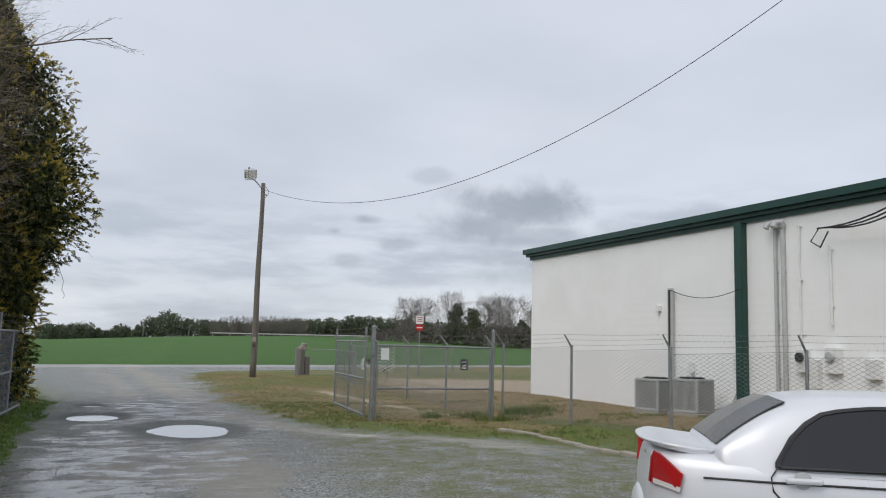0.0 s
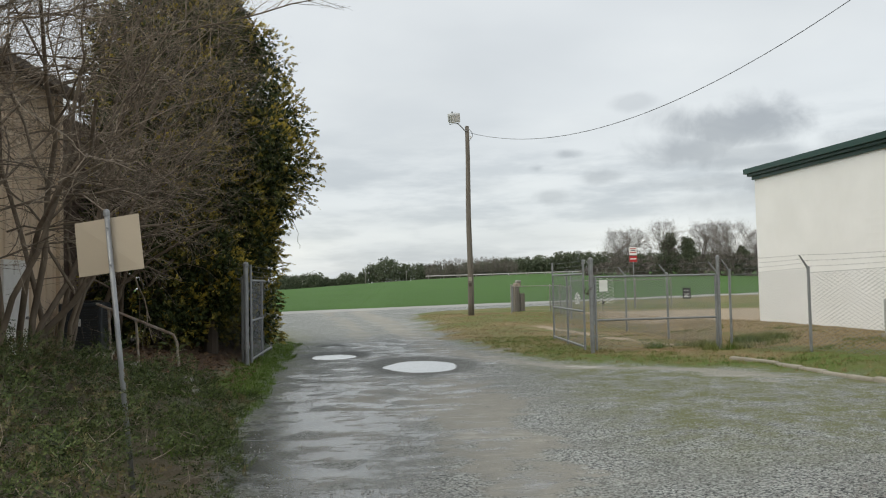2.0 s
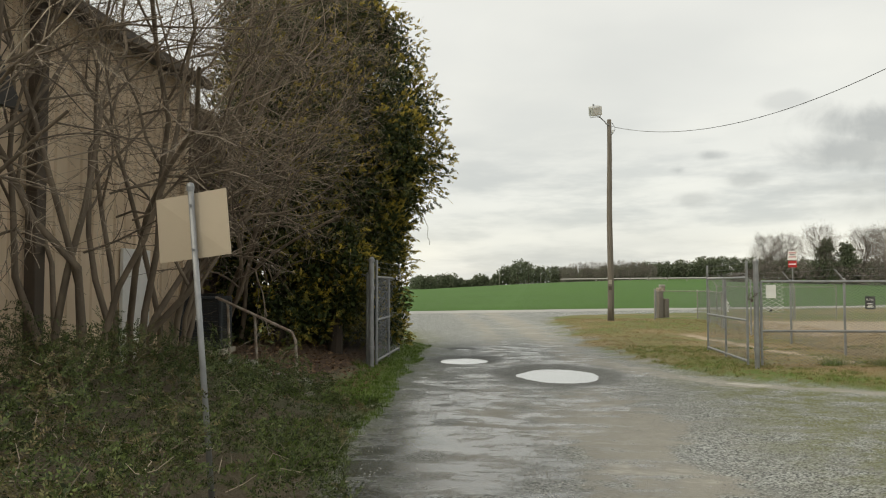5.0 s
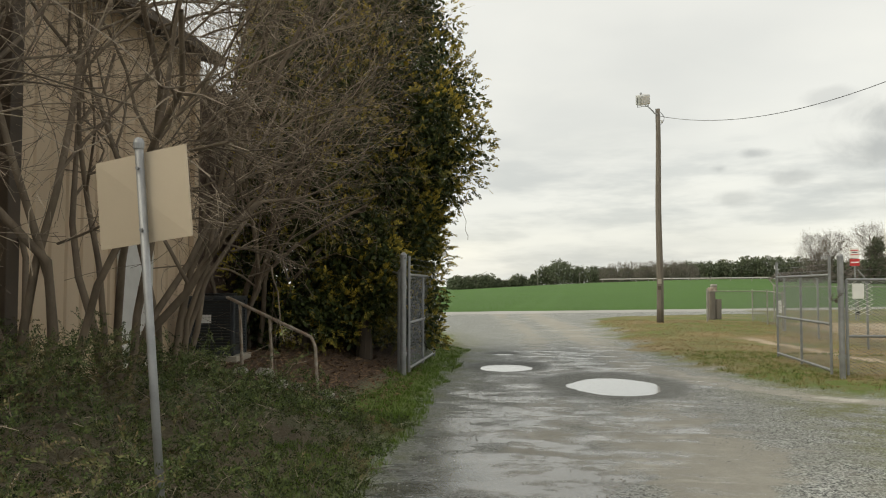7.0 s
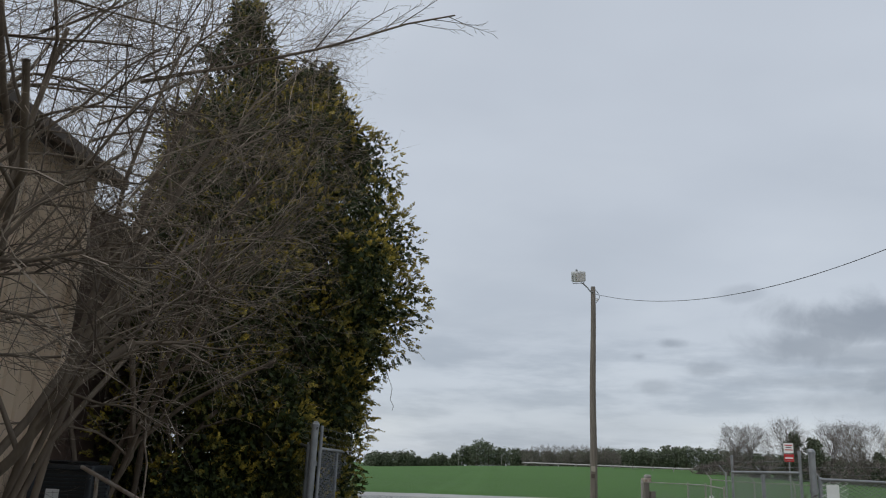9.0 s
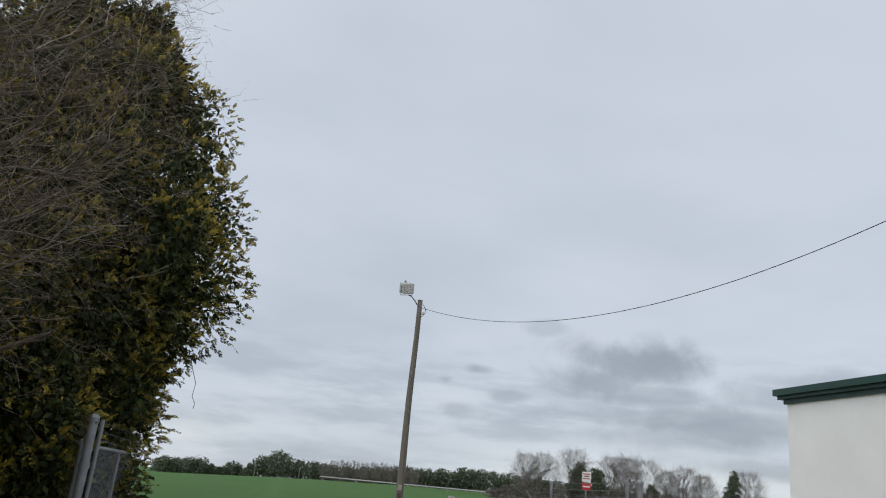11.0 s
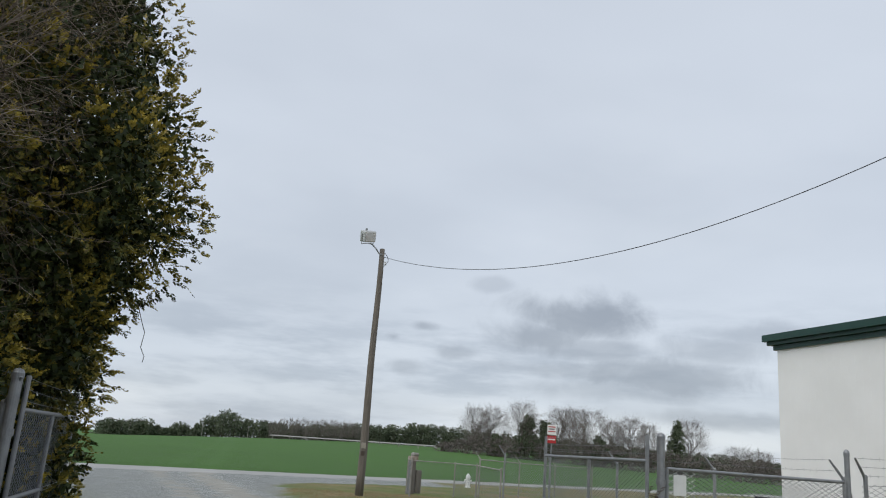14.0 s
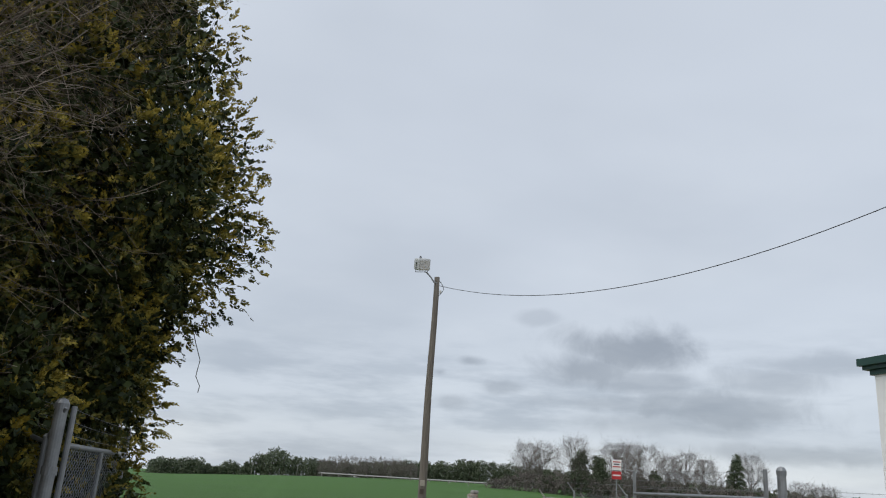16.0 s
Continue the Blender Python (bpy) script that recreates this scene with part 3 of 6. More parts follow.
def white_building():
    b = thing("block_building", "white painted concrete block building with dark green eaves", "building", kind="structure")
    ux, uy = (WALL_B[0] - WALL_A[0]), (WALL_B[1] - WALL_A[1])
    ln = math.hypot(ux, uy)
    ux, uy = ux / ln, uy / ln
    nx, ny = -uy, ux       # into the building
    if nx < 0:
        nx, ny = -nx, -ny

    def slab(u0, u1, w0, w1, z0, z1, g):
        c = [(WALL_A[0] + ux * u + nx * w, WALL_A[1] + uy * u + ny * w, z) for z in (z0, z1) for u, w in ((u0, w0), (u1, w0), (u1, w1), (u0, w1))]
        g.add(c, [(0, 1, 2, 3), (4, 7, 6, 5), (0, 4, 5, 1), (1, 5, 6, 2), (2, 6, 7, 3), (3, 7, 4, 0)])
        return g

    for u0, u1, w0, w1 in ((0.0, ln, 0.0, 0.2), (0.0, 0.2, 0.2, 15.8), (ln - 0.2, ln, 0.2, 15.8), (0.0, ln, 15.8, 16)):
        part("wall", slab(u0, u1, w0, w1, -0.4, WALL_H, Geo()), M["block"], b, "white painted block wall")
    roof = Geo()
    slab(-0.22, ln + 0.3, -0.14, 16.3, WALL_H + 0.22, WALL_H + 0.30, roof)
    part("roof", roof, M["green"], b, "low green metal roof")
    fas = Geo()
    slab(-0.08, ln, -0.06, -0.003, WALL_H - 0.02, WALL_H + 0.10, fas)
    slab(-0.20, ln + 0.2, -0.16, 0.05, WALL_H + 0.10, WALL_H + 0.22, fas)
    slab(-0.26, ln + 0.3, -0.26, -0.15, WALL_H + 0.19, WALL_H + 0.36, fas)
    part("fascia", fas, M["green"], b, "dark green stepped metal eave and gutter")
    end = Geo()
    slab(-0.20, -0.003, 0.05, 16.2, WALL_H + 0.0, WALL_H + 0.22, end)
    part("rake_trim", end, M["green"], b)
    # green downspout
    ds = Geo()
    yd = 15.75
    ds.box((wall_x(yd) - 0.10, yd, 2.45), (0.19, 0.25, 5.1), WALL_RZ - 90, 0.02)
    part("downspout", ds, M["green"], b, "dark green square downspout")

    def conduit(y, z0, z1, r, head=True, mat="white"):
        g = Geo()
        x = wall_x(y) - 0.06
        g.rod((x, y, z0), (x, y, z1), r, 10)
        for zc in np.arange(z0 + 0.4, z1, 1.2):
            g.box((x + 0.02, y, zc), (0.05, 0.11, 0.03), 0, 0.005)
        if head:
            g.tube([(x, y, z1), (x - 0.05, y, z1 + 0.10), (x - 0.16, y + 0.05, z1 + 0.08), (x - 0.2, y + 0.06, z1 - 0.02)], r * 1.6, 10)
        part("conduit", g, M[mat], b, "white painted service conduit")

    conduit(14.72, 0.9, 4.75, 0.045, True, "grey_box")
    conduit(14.50, 0.9, 4.75, 0.055, True, "grey_box")
    conduit(14.05, 1.9, 4.72, 0.022, False)
    conduit(13.25, 2.5, 4.2, 0.030, False)
    for y, z, s in ((14.0, 1.72, (0.14, 0.30, 0.50)), (13.68, 1.45, (0.14, 0.22, 0.62)), (13.22, 1.75, (0.14, 0.36, 0.55)), (12.3, 1.6, (0.14, 0.3, 0.4))):
        g = Geo().box((wall_x(y) - 0.075, y, z), s, WALL_RZ - 90, 0.012)
        bx = part("meter_box", g, M["white"], b, "white painted electric meter box")
        if s[2] in (0.5, 0.55):
            d = Geo()
            xx = wall_x(y) - 0.15
            d.tube([(xx, y, z + 0.08), (xx - 0.07, y, z + 0.08)], 0.10, 18)
            part("meter_dial", d, M["black"] if s[2] == 0.5 else M["grey_box"], bx, "round glass meter")
    # power drop: service wires hanging at the weatherhead
    g = Geo()
    y0, z0 = 13.35, 4.55
    x0 = wall_x(y0) - 0.12
    for k in range(3):
        q = np.linspace(0, 1, 12)
        p = np.stack([x0 - 0.15 - 0.5 * q * q, y0 - 0.1 * k - 4.2 * q, z0 - 0.35 * np.sin(q * np.pi * 0.9) * (1 - q) * (1 + 0.3 * k) + 0.75 * q], 1)
        g.tube(p, 0.018, 6)
    g.tube([(x0, y0 + 0.1, z0 + 0.05), (x0 - 0.1, y0 + 0.25, z0 - 0.25), (x0 - 0.08, y0, z0 - 0.4), (x0 - 0.15, y0 - 0.3, z0 - 0.1)], 0.018, 6)
    part("service_cable", g, M["black"], b, "black service drop cable")
    # mast with sagging cable
    y = 18.3
    g = Geo().box((wall_x(y) - 0.10, y, 1.9), (0.09, 0.16, 3.3), WALL_RZ - 90, 0.01)
    mast = part("cable_mast", g, M["grey_box"], b, "grey timber cable mast against the wall")
    g = Geo()
    g.rod((wall_x(y) - 0.17, y - 0.03, 0.6), (wall_x(y) - 0.17, y - 0.03, 3.5), 0.022, 8)
    q = np.linspace(0, 1, 14)
    g.tube(np.stack([wall_x(y) - 0.14 + 0.2 * q, y - 0.05 - 2.6 * q, 3.5 - 0.1 * q - 0.9 * q * (1 - q)], 1), 0.010, 6)
    part("cable", g, M["black"], mast, "black cable sagging along the wall")
    for y, z, s in ((18.85, 3.02, (0.12, 0.12, 0.16)), (17.55, 1.45, (0.10, 0.14, 0.26)), (15.95, 1.6, (0.12, 0.16, 0.36))):
        part("wall_box", Geo().box((wall_x(y) - 0.065, y, z), s, WALL_RZ - 90, 0.01), M["white"], b, "small white junction box")
    g = Geo()
    y = 15.95
    xx = wall_x(y) - 0.05
    g.tube([(xx, y, 1.45), (xx - 0.02, y, 0.95), (xx - 0.1, y + 0.12, 0.6), (xx - 0.35, y + 0.5, 0.45)], 0.02, 8)
    g.rod((wall_x(17.55) - 0.05, 17.55, 1.3), (wall_x(17.55) - 0.05, 17.55, 0.9), 0.015, 8)
    part("flex_conduit", g, M["grey_box"], b)


white_building()


def condenser(x, y, rz, w, h, mat, slot_mat, label, base=0.0, group="", round_=False):
    z = hz(x, y) + base
    c = thing("air_conditioner", label, "air conditioner", (x, y, z), rz, group)
    pad = Geo().box((0, 0, 0.03), (w + 0.14, w + 0.14, 0.10), 0, 0.015)
    part("pad", pad, M["concrete"], c, "concrete pad")
    g = Geo().box((0, 0, 0.08 + h / 2), (w * 0.94, w * 0.94, h - 0.04), 0, 0.04)
    part("coil", g, M[slot_mat], c)
    for sx in (-1, 1):
        for sy in (-1, 1):
            part("corner_post", Geo().box((sx * w * 0.47, sy * w * 0.47, 0.08 + h / 2), (0.07, 0.07, h), 0, 0.02), M[mat], c)
    part("base_pan", Geo().box((0, 0, 0.12), (w, w, 0.07), 0, 0.015), M[mat], c)
    part("top_panel", Geo().box((0, 0, 0.08 + h - 0.03), (w + 0.02, w + 0.02, 0.07), 0, 0.02), M[mat], c)
    lou = Geo()
    n = 22 if not round_ else 16
    if round_:
        for k in range(n):
            lou.box((0, 0, 0.18 + (h - 0.22) * k / (n - 1)), (w * 0.985, w * 0.985, 0.022), 0, 0.0)
    else:
        for k in range(n):
            o = -w * 0.44 + w * 0.88 * k / (n - 1)
            for s in (-1, 1):
                lou.box((o, s * w * 0.482, 0.08 + h / 2), (0.016, 0.02, h - 0.12))
                if not (s == 1 and 3 < k < 9):
                    lou.box((s * w * 0.482, o, 0.08 + h / 2), (0.02, 0.016, h - 0.12))
        for k in range(6):
            lou.box((0, 0, 0.2 + (h - 0.26) * k / 5), (w * 0.972, w * 0.972, 0.010))
    part("louvre", lou, M[mat], c)
    fan = Geo()
    fan.lathe((0, 0, 0.09 + h), [(w * 0.40, 0.0), (w * 0.42, 0.03), (w * 0.38, 0.035), (w * 0.37, 0.0)], 24)
    for k in range(7):
        r = w * 0.05 * (k + 1)
        th = np.linspace(0, 2 * np.pi, 25)
        fan.tube(np.stack([r * np.cos(th), r * np.sin(th), np.full(25, 0.11 + h)], 1), 0.005, 4, False)
    part("fan_guard", fan, M["black"], c)
    if round_:
        p = Geo().box((-w * 0.1, -w * 0.5 - 0.01, 0.08 + h * 0.62), (w * 0.22, 0.012, h * 0.14), 0, 0.003)
        part("label_plate", p, M["white"], c, "pale rating label")
    return c


condenser(12.45, 17.72, WALL_RZ + 12, 0.74, 0.80, "ac_grey", "black", "grey louvred air conditioner unit beside white wall", group="condensers by the block wall")
condenser(12.62, 16.42, WALL_RZ + 16, 0.72, 0.80, "ac_grey", "black", "grey louvred air conditioner unit turned towards the yard", group="condensers by the block wall")

# ---- chain link fences ----


def link_mesh(width, h, pitch=0.056, r=0.0027, z0=0.05, name="chain_link"):
    """Woven diamonds in the xz plane, from x = 0 to width."""
    n = max(2, int(width / pitch))
    k = int((h - z0) / (pitch / 2 * 1.0)) // 2 * 2
    zz = z0 + np.arange(k + 1) * (h - z0) / k
    segs_a, segs_b = [], []
    for i in range(n):
        s = 1 if i % 2 else -1
        x = (i + 0.5) * width / n + s * 0.0 + np.where(np.arange(k + 1) % 2 == 0, -1, 1) * s * width / n * 0.54
        p = np.stack([x, np.where(np.arange(k + 1) % 2 == 0, -1, 1) * 0.002, zz], 1)
        segs_a.append(p[:-1]), segs_b.append(p[1:])
    a, b = np.concatenate(segs_a), np.concatenate(segs_b)
    d = b - a
    d /= np.linalg.norm(d, axis=1)[:, None]
    u = np.stack([-d[:, 2], np.zeros(len(d)), d[:, 0]], 1)
    v = np.array((0, 1.0, 0))
    offs = [u * r, u * (-0.5 * r) + v * 0.87 * r, u * (-0.5 * r) - v * 0.87 * r]
    out = []
    for j in range(3):
        o1, o2 = offs[j], offs[(j + 1) % 3]
        out.append(np.stack([a + o1, a + o2, b + o2, b + o1], 1))
    q = np.concatenate(out).reshape(-1, 3)
    return quads_mesh(name, q, M["wire"])


def barb_wire(g, a, b, sag=0.03, r=0.0022, barbs=True):
    a, b = np.array(a, float), np.array(b, float)
    q = np.linspace(0, 1, 9)
    p = a + (b - a) * q[:, None]
    p[:, 2] -= sag * 4 * q * (1 - q)
    g.tube(p, r, 4, False)
    if barbs:
        n = int(np.linalg.norm(b - a) / 0.13)
        for k in range(1, n):
            t = k / n
            c = a + (b - a) * t
            c[2] -= sag * 4 * t * (1 - t)
            e = np.array((0.012, 0.012, 0.022)) * (1 if k % 2 else -1)
            g.tube([c - e * np.array((1, 1, -1)), c + e * np.array((1, 1, -1))], r * 0.8, 3, False)


def fence_run(pts, label, arm=(0.0, 0.0), top=1.83, group="yard fence", mesh=True, top_rail=True, mat="galv", wires=3, lean=0.0, pitch=0.056, level=None):
    """Posts at the points, with mesh, rail, slanted arms and barbed wire between."""
    f = thing("chain_link_fence", label, "fence", group=group)
    ends = []
    flat = top
    for x, y in pts:
        z = hz(x, y)
        top = flat if level is None else level - z
        p = Geo()
        p.rod((x, y, z - 0.05), (x, y, z + top + 0.03), 0.03, 12)
        p.lathe((x, y, z + top + 0.02), [(0.034, 0), (0.036, 0.03), (0.02, 0.055)], 12)
        po = part("post", p, M[mat], f, smooth=False)
        tip = (x + arm[0], y + arm[1], z + top + 0.30)
        if arm != (0.0, 0.0):
            a = Geo()
            a.tube([(x, y, z + top + 0.02), (x + arm[0] * 0.5, y + arm[1] * 0.5, z + top + 0.16), tip], [0.022, 0.020, 0.014], 8)
            part("barb_arm", a, M[mat], po)
        ends.append((np.array((x, y, z)), np.array(tip)))
    for (a, ta), (b, tb) in zip(ends, ends[1:]):
        if level is not None:
            top = level - (a[2] + b[2]) / 2
        ln = float(np.hypot(*(b - a)[:2]))
        if mesh:
            me = link_mesh(ln, top, pitch)
            o = part("chain_link", me, None, f)
            ang = math.atan2(b[1] - a[1], b[0] - a[0])
            o.matrix_local = Matrix.Translation(tuple(a)) @ Matrix(((math.cos(ang), -math.sin(ang), 0, 0), (math.sin(ang), math.cos(ang), 0, 0), (0, (b[2] - a[2]) / ln, 1, 0), (0, 0, 0, 1))) if abs(b[2] - a[2]) < 1e-4 else Matrix.Translation(tuple(a)) @ Matrix(((math.cos(ang), -math.sin(ang), 0, 0), (math.sin(ang), math.cos(ang), 0, 0), ((b[2] - a[2]) / ln, 0, 1, 0), (0, 0, 0, 1)))
        if top_rail:
            part("top_rail", Geo().rod(a + (0, 0, top), b + (0, 0, top), 0.021, 8), M[mat], f)
        g = Geo()
        for k in range(wires):
            t = (k + 1) / wires
            barb_wire(g, a + (0, 0, top) + (ta - a - (0, 0, top)) * t, b + (0, 0, top) + (tb - b - (0, 0, top)) * t, 0.02)
        if not top_rail:
            g.tube([a + (0, 0, top - 0.02), b + (0, 0, top - 0.02)], 0.003, 4, False)
        part("barbed_wire", g, M["wire"], f)
    return f


# right-hand fence towards the camera, along the kerb
FENCE_R = [(8.50, 18.42), (8.99, 15.68), (9.72, 13.01), (10.44, 10.30), (11.15, 7.63), (11.84, 4.96), (12.5, 2.3)]
fence_run(FENCE_R, "galvanised chain-link fence with slanted barbed-wire arms", arm=(-0.21, -0.06), top_rail=False, level=1.86, pitch=0.072)


def gate_leaf(a, b, z, h, label, group, stiles=2, barbs=True, rails=(0.03, 0.5, 1.0), name="chain_link_gate", top_ext=0.34, mat="galv"):
    """A framed leaf of chain link from a to b, its frame rails at fractions of h."""
    g = thing(name, label, "gate", (a[0], a[1], z), math.degrees(math.atan2(b[1] - a[1], b[0] - a[0])), group)
    ln = math.hypot(b[0] - a[0], b[1] - a[1])
    for i in range(stiles):
        x = ln * i / (stiles - 1)
        ext = top_ext if i in (0, stiles - 1) else 0.0
        s = Geo().rod((x, 0, 0.08), (x, 0, h + ext), 0.026, 10)
        part("stile", s, M[mat], g)
    for t in rails:
        zz = 0.10 + (h - 0.10) * t
        part("rail", Geo().rod((0, 0, zz), (ln, 0, zz), 0.025, 10), M[mat], g)
    me = link_mesh(ln, h, 0.056, z0=0.1)
    part("chain_link", me, None, g)
    if barbs:
        w = Geo()
        for k in range(3):
            zz = h + top_ext * (k + 0.8) / 3
            barb_wire(w, (0, 0, zz), (ln, 0, zz), 0.015)
        part("barbed_wire", w, M["wire"], g)
    return g


def big_post(x, y, h, r=0.055, label="stout galvanised gate post"):
    z = hz(x, y)
    p = thing("gate_post", label, "gate post", (x, y, z), 0, "gate posts")
    part("pipe", Geo().rod((0, 0, -0.05), (0, 0, h), r, 16), M["galv"], p)
    part("cap", Geo().lathe((0, 0, h - 0.01), [(r * 1.12, 0), (r * 1.14, 0.05), (r * 0.8, 0.085), (r * 0.2, 0.10)], 16), M["galv"], p)
    for zz in (0.35, 1.55):
        part("hinge", Geo().lathe((0, 0, zz), [(r * 1.25, 0), (r * 1.25, 0.07)], 14), M["galv"], p)
    return p


LP, RP, RF = (-2.62, 17.05), (5.12, 18.25), (8.25, 18.48)
big_post(*LP, 2.12)
big_post(*RP, 2.14, 0.052, "stout galvanised gate post with chain and padlock")
big_post(*RF, 2.15, 0.038)
gate_leaf((LP[0] + 0.09, LP[1] + 0.06), (-2.66, 20.45), hz(-2.62, 18.5) - 0.02, 1.83, "open chain-link gate leaf against the evergreen hedge", "yard gate", 3)
gate_leaf((RP[0] - 0.16, RP[1] + 0.08), (4.95, 22.05), hz(5, 20) - 0.01, 1.86, "open chain-link gate leaf with barbed wire on top", "yard gate", 3)
lk = gate_leaf((RP[0] + 0.10, RP[1] + 0.02), (RF[0] - 0.08, RF[1] - 0.02), hz(6.8, 18.6) - 0.02, 1.78, "closed chain-link gate panel beside the stout post", "yard gate", 2, True, (0.40, 1.0), top_ext=0.0)


def chain_and_lock():
    c = thing("gate_chain", "rusty chain and brass padlock round the gate post", "chain")
    x, y, z = RP[0], RP[1], hz(*RP) + 1.52
    g = Geo()
    for k in range(15):
        t = k / 14
        th = 2.2 + 2.6 * t
        px, py, pz = x - 0.02 + 0.11 * math.cos(th) - 0.13 * t * (1 - t), y + 0.10 * math.sin(th), z - 0.12 * math.sin(math.pi * t)
        ph = np.linspace(0, 2 * np.pi, 9)
        e = np.array((math.cos(th + 1.5), math.sin(th + 1.5), 0))
        f = np.array((0, 0, 1.0)) if k % 2 else np.array((math.cos(th), math.sin(th), 0))
        g.tube(np.array((px, py, pz)) + 0.026 * np.cos(ph)[:, None] * e + 0.015 * np.sin(ph)[:, None] * f, 0.005, 5, False)
    part("links", g, M["brown"], c, "rusty steel chain")
    part("padlock", Geo().box((x - 0.1, y - 0.06, z - 0.14), (0.05, 0.03, 0.06), 20, 0.008), M["brown"], c, "weathered brass padlock")


chain_and_lock()


def plate(name, label, cat, x, y, z, w, h, rz, mat, bars=(), thick=0.004, tilt=0.0):
    """A flat sign that faces local -y, with plain coloured bars on it."""
    p = thing(name, label, cat, (x, y, z), rz)
    part("panel", Geo().box((0, 0, 0), (w, thick, h), 0, 0.0015), M[mat], p)
    for bx, bz, bw, bh, bm_ in bars:
        part("bar", Geo().box((bx, -thick / 2 - 0.002, bz), (bw, 0.003, bh)), M[bm_], p)
    return p


GRZ = math.degrees(math.atan2(RF[1] - RP[1], RF[0] - RP[0]))
plate("notice_board", "white notice plate wired to the gate mesh", "sign", RP[0] + 0.30, RP[1] + 0.03, hz(5.3, 18.3) + 1.55, 0.20, 0.27, GRZ, "white")
pm = link_mesh(0.46, 0.62, 0.075, 0.0045, 0.0, "mesh_patch")
pm.materials[0] = M["white"]
mp = solo("mesh_patch", pm, None, "pale square of chain-link wired over the gate panel", "mesh panel")
mp.matrix_world = pose(RP[0] + 0.10, RP[1] + 0.045, hz(5.3, 18.3) + 1.13, 0, 0, GRZ)
plate("tag", "small black tag hanging on the mesh patch", "tag", RP[0] + 0.30, RP[1] + 0.07, hz(5.3, 18.3) + 1.16, 0.06, 0.06, GRZ, "black")


def posted_sign():
    x, y = 8.16, 20.36
    p = plate("posted_sign", "small black warning sign wired to the compound fence", "sign", x, y, hz(x, y) + 1.30, 0.27, 0.29, -62, "black", [(0, -0.02, 0.17, 0.02, "white"), (0, -0.055, 0.12, 0.015, "white"), (0, -0.09, 0.18, 0.03, "white")])
    cu = bpy.data.curves.new("lettering", "FONT")
    cu.body, cu.size, cu.align_x, cu.extrude = "POSTED", 0.055, "CENTER", 0.001
    o = new("lettering", cu)
    dg = bpy.context.evaluated_depsgraph_get()
    me = bpy.data.meshes.new_from_object(o.evaluated_get(dg))
    bpy.data.objects.remove(o)
    me.materials.clear()
    me.materials.append(M["white"])
    t = part("lettering", me, None, p, "white capitals")
    t.matrix_local = pose(0, -0.005, 0.055, 90, 0, 0)


posted_sign()

# far fence round the meter pedestal, and further posts inside the compound
fence_run([(6.05, 38.6), (6.55, 41.6), (8.5, 41.4), (8.15, 37.0), (7.75, 33.0)], "low weathered chain-link fence round a meter pedestal", arm=(0, 0), top=1.35, top_rail=True, mat="galv_old", wires=0, pitch=0.09, group="far fence")
fence_run([(9.0, 39.5), (11.2, 41.0), (13.4, 42.5), (16.0, 44.3)], "weathered chain-link fence with slanted arms near the road", arm=(-0.16, 0.16), top=1.6, mat="galv_old", wires=2, pitch=0.11, group="far fence")
fence_run([(8.29, 18.60), (8.07, 21.62), (7.95, 25.3), (7.8, 29.0), (7.75, 32.7)], "galvanised chain-link compound fence running away from the gate", arm=(-0.2, 0.05), top=1.78, top_rail=False, mat="galv", wires=2, pitch=0.075, group="far fence")


def pedestal():
    x, y = 6.9, 42.4
    z = hz(x, y)
    p = thing("meter_pedestal", "brown utility meter pedestal with a pale cap", "utility box", (x, y, z), 20)
    part("post", Geo().box((-0.05, 0, 0.65), (0.28, 0.28, 1.35), 0, 0.03), M["wood_pole"], p, "brown weathered cabinet")
    part("head", Geo().box((0.0, 0, 1.42), (0.36, 0.34, 0.22), 0, 0.05), M["rust"], p)
    part("cap", Geo().box((0.08, 0, 1.60), (0.28, 0.28, 0.16), 0, 0.06), M["galv_old"], p, "pale domed cap")
    part("side_box", Geo().box((0.25, -0.1, 0.5), (0.22, 0.22, 0.95), 0, 0.02), M["wood_pole"], p)


pedestal()


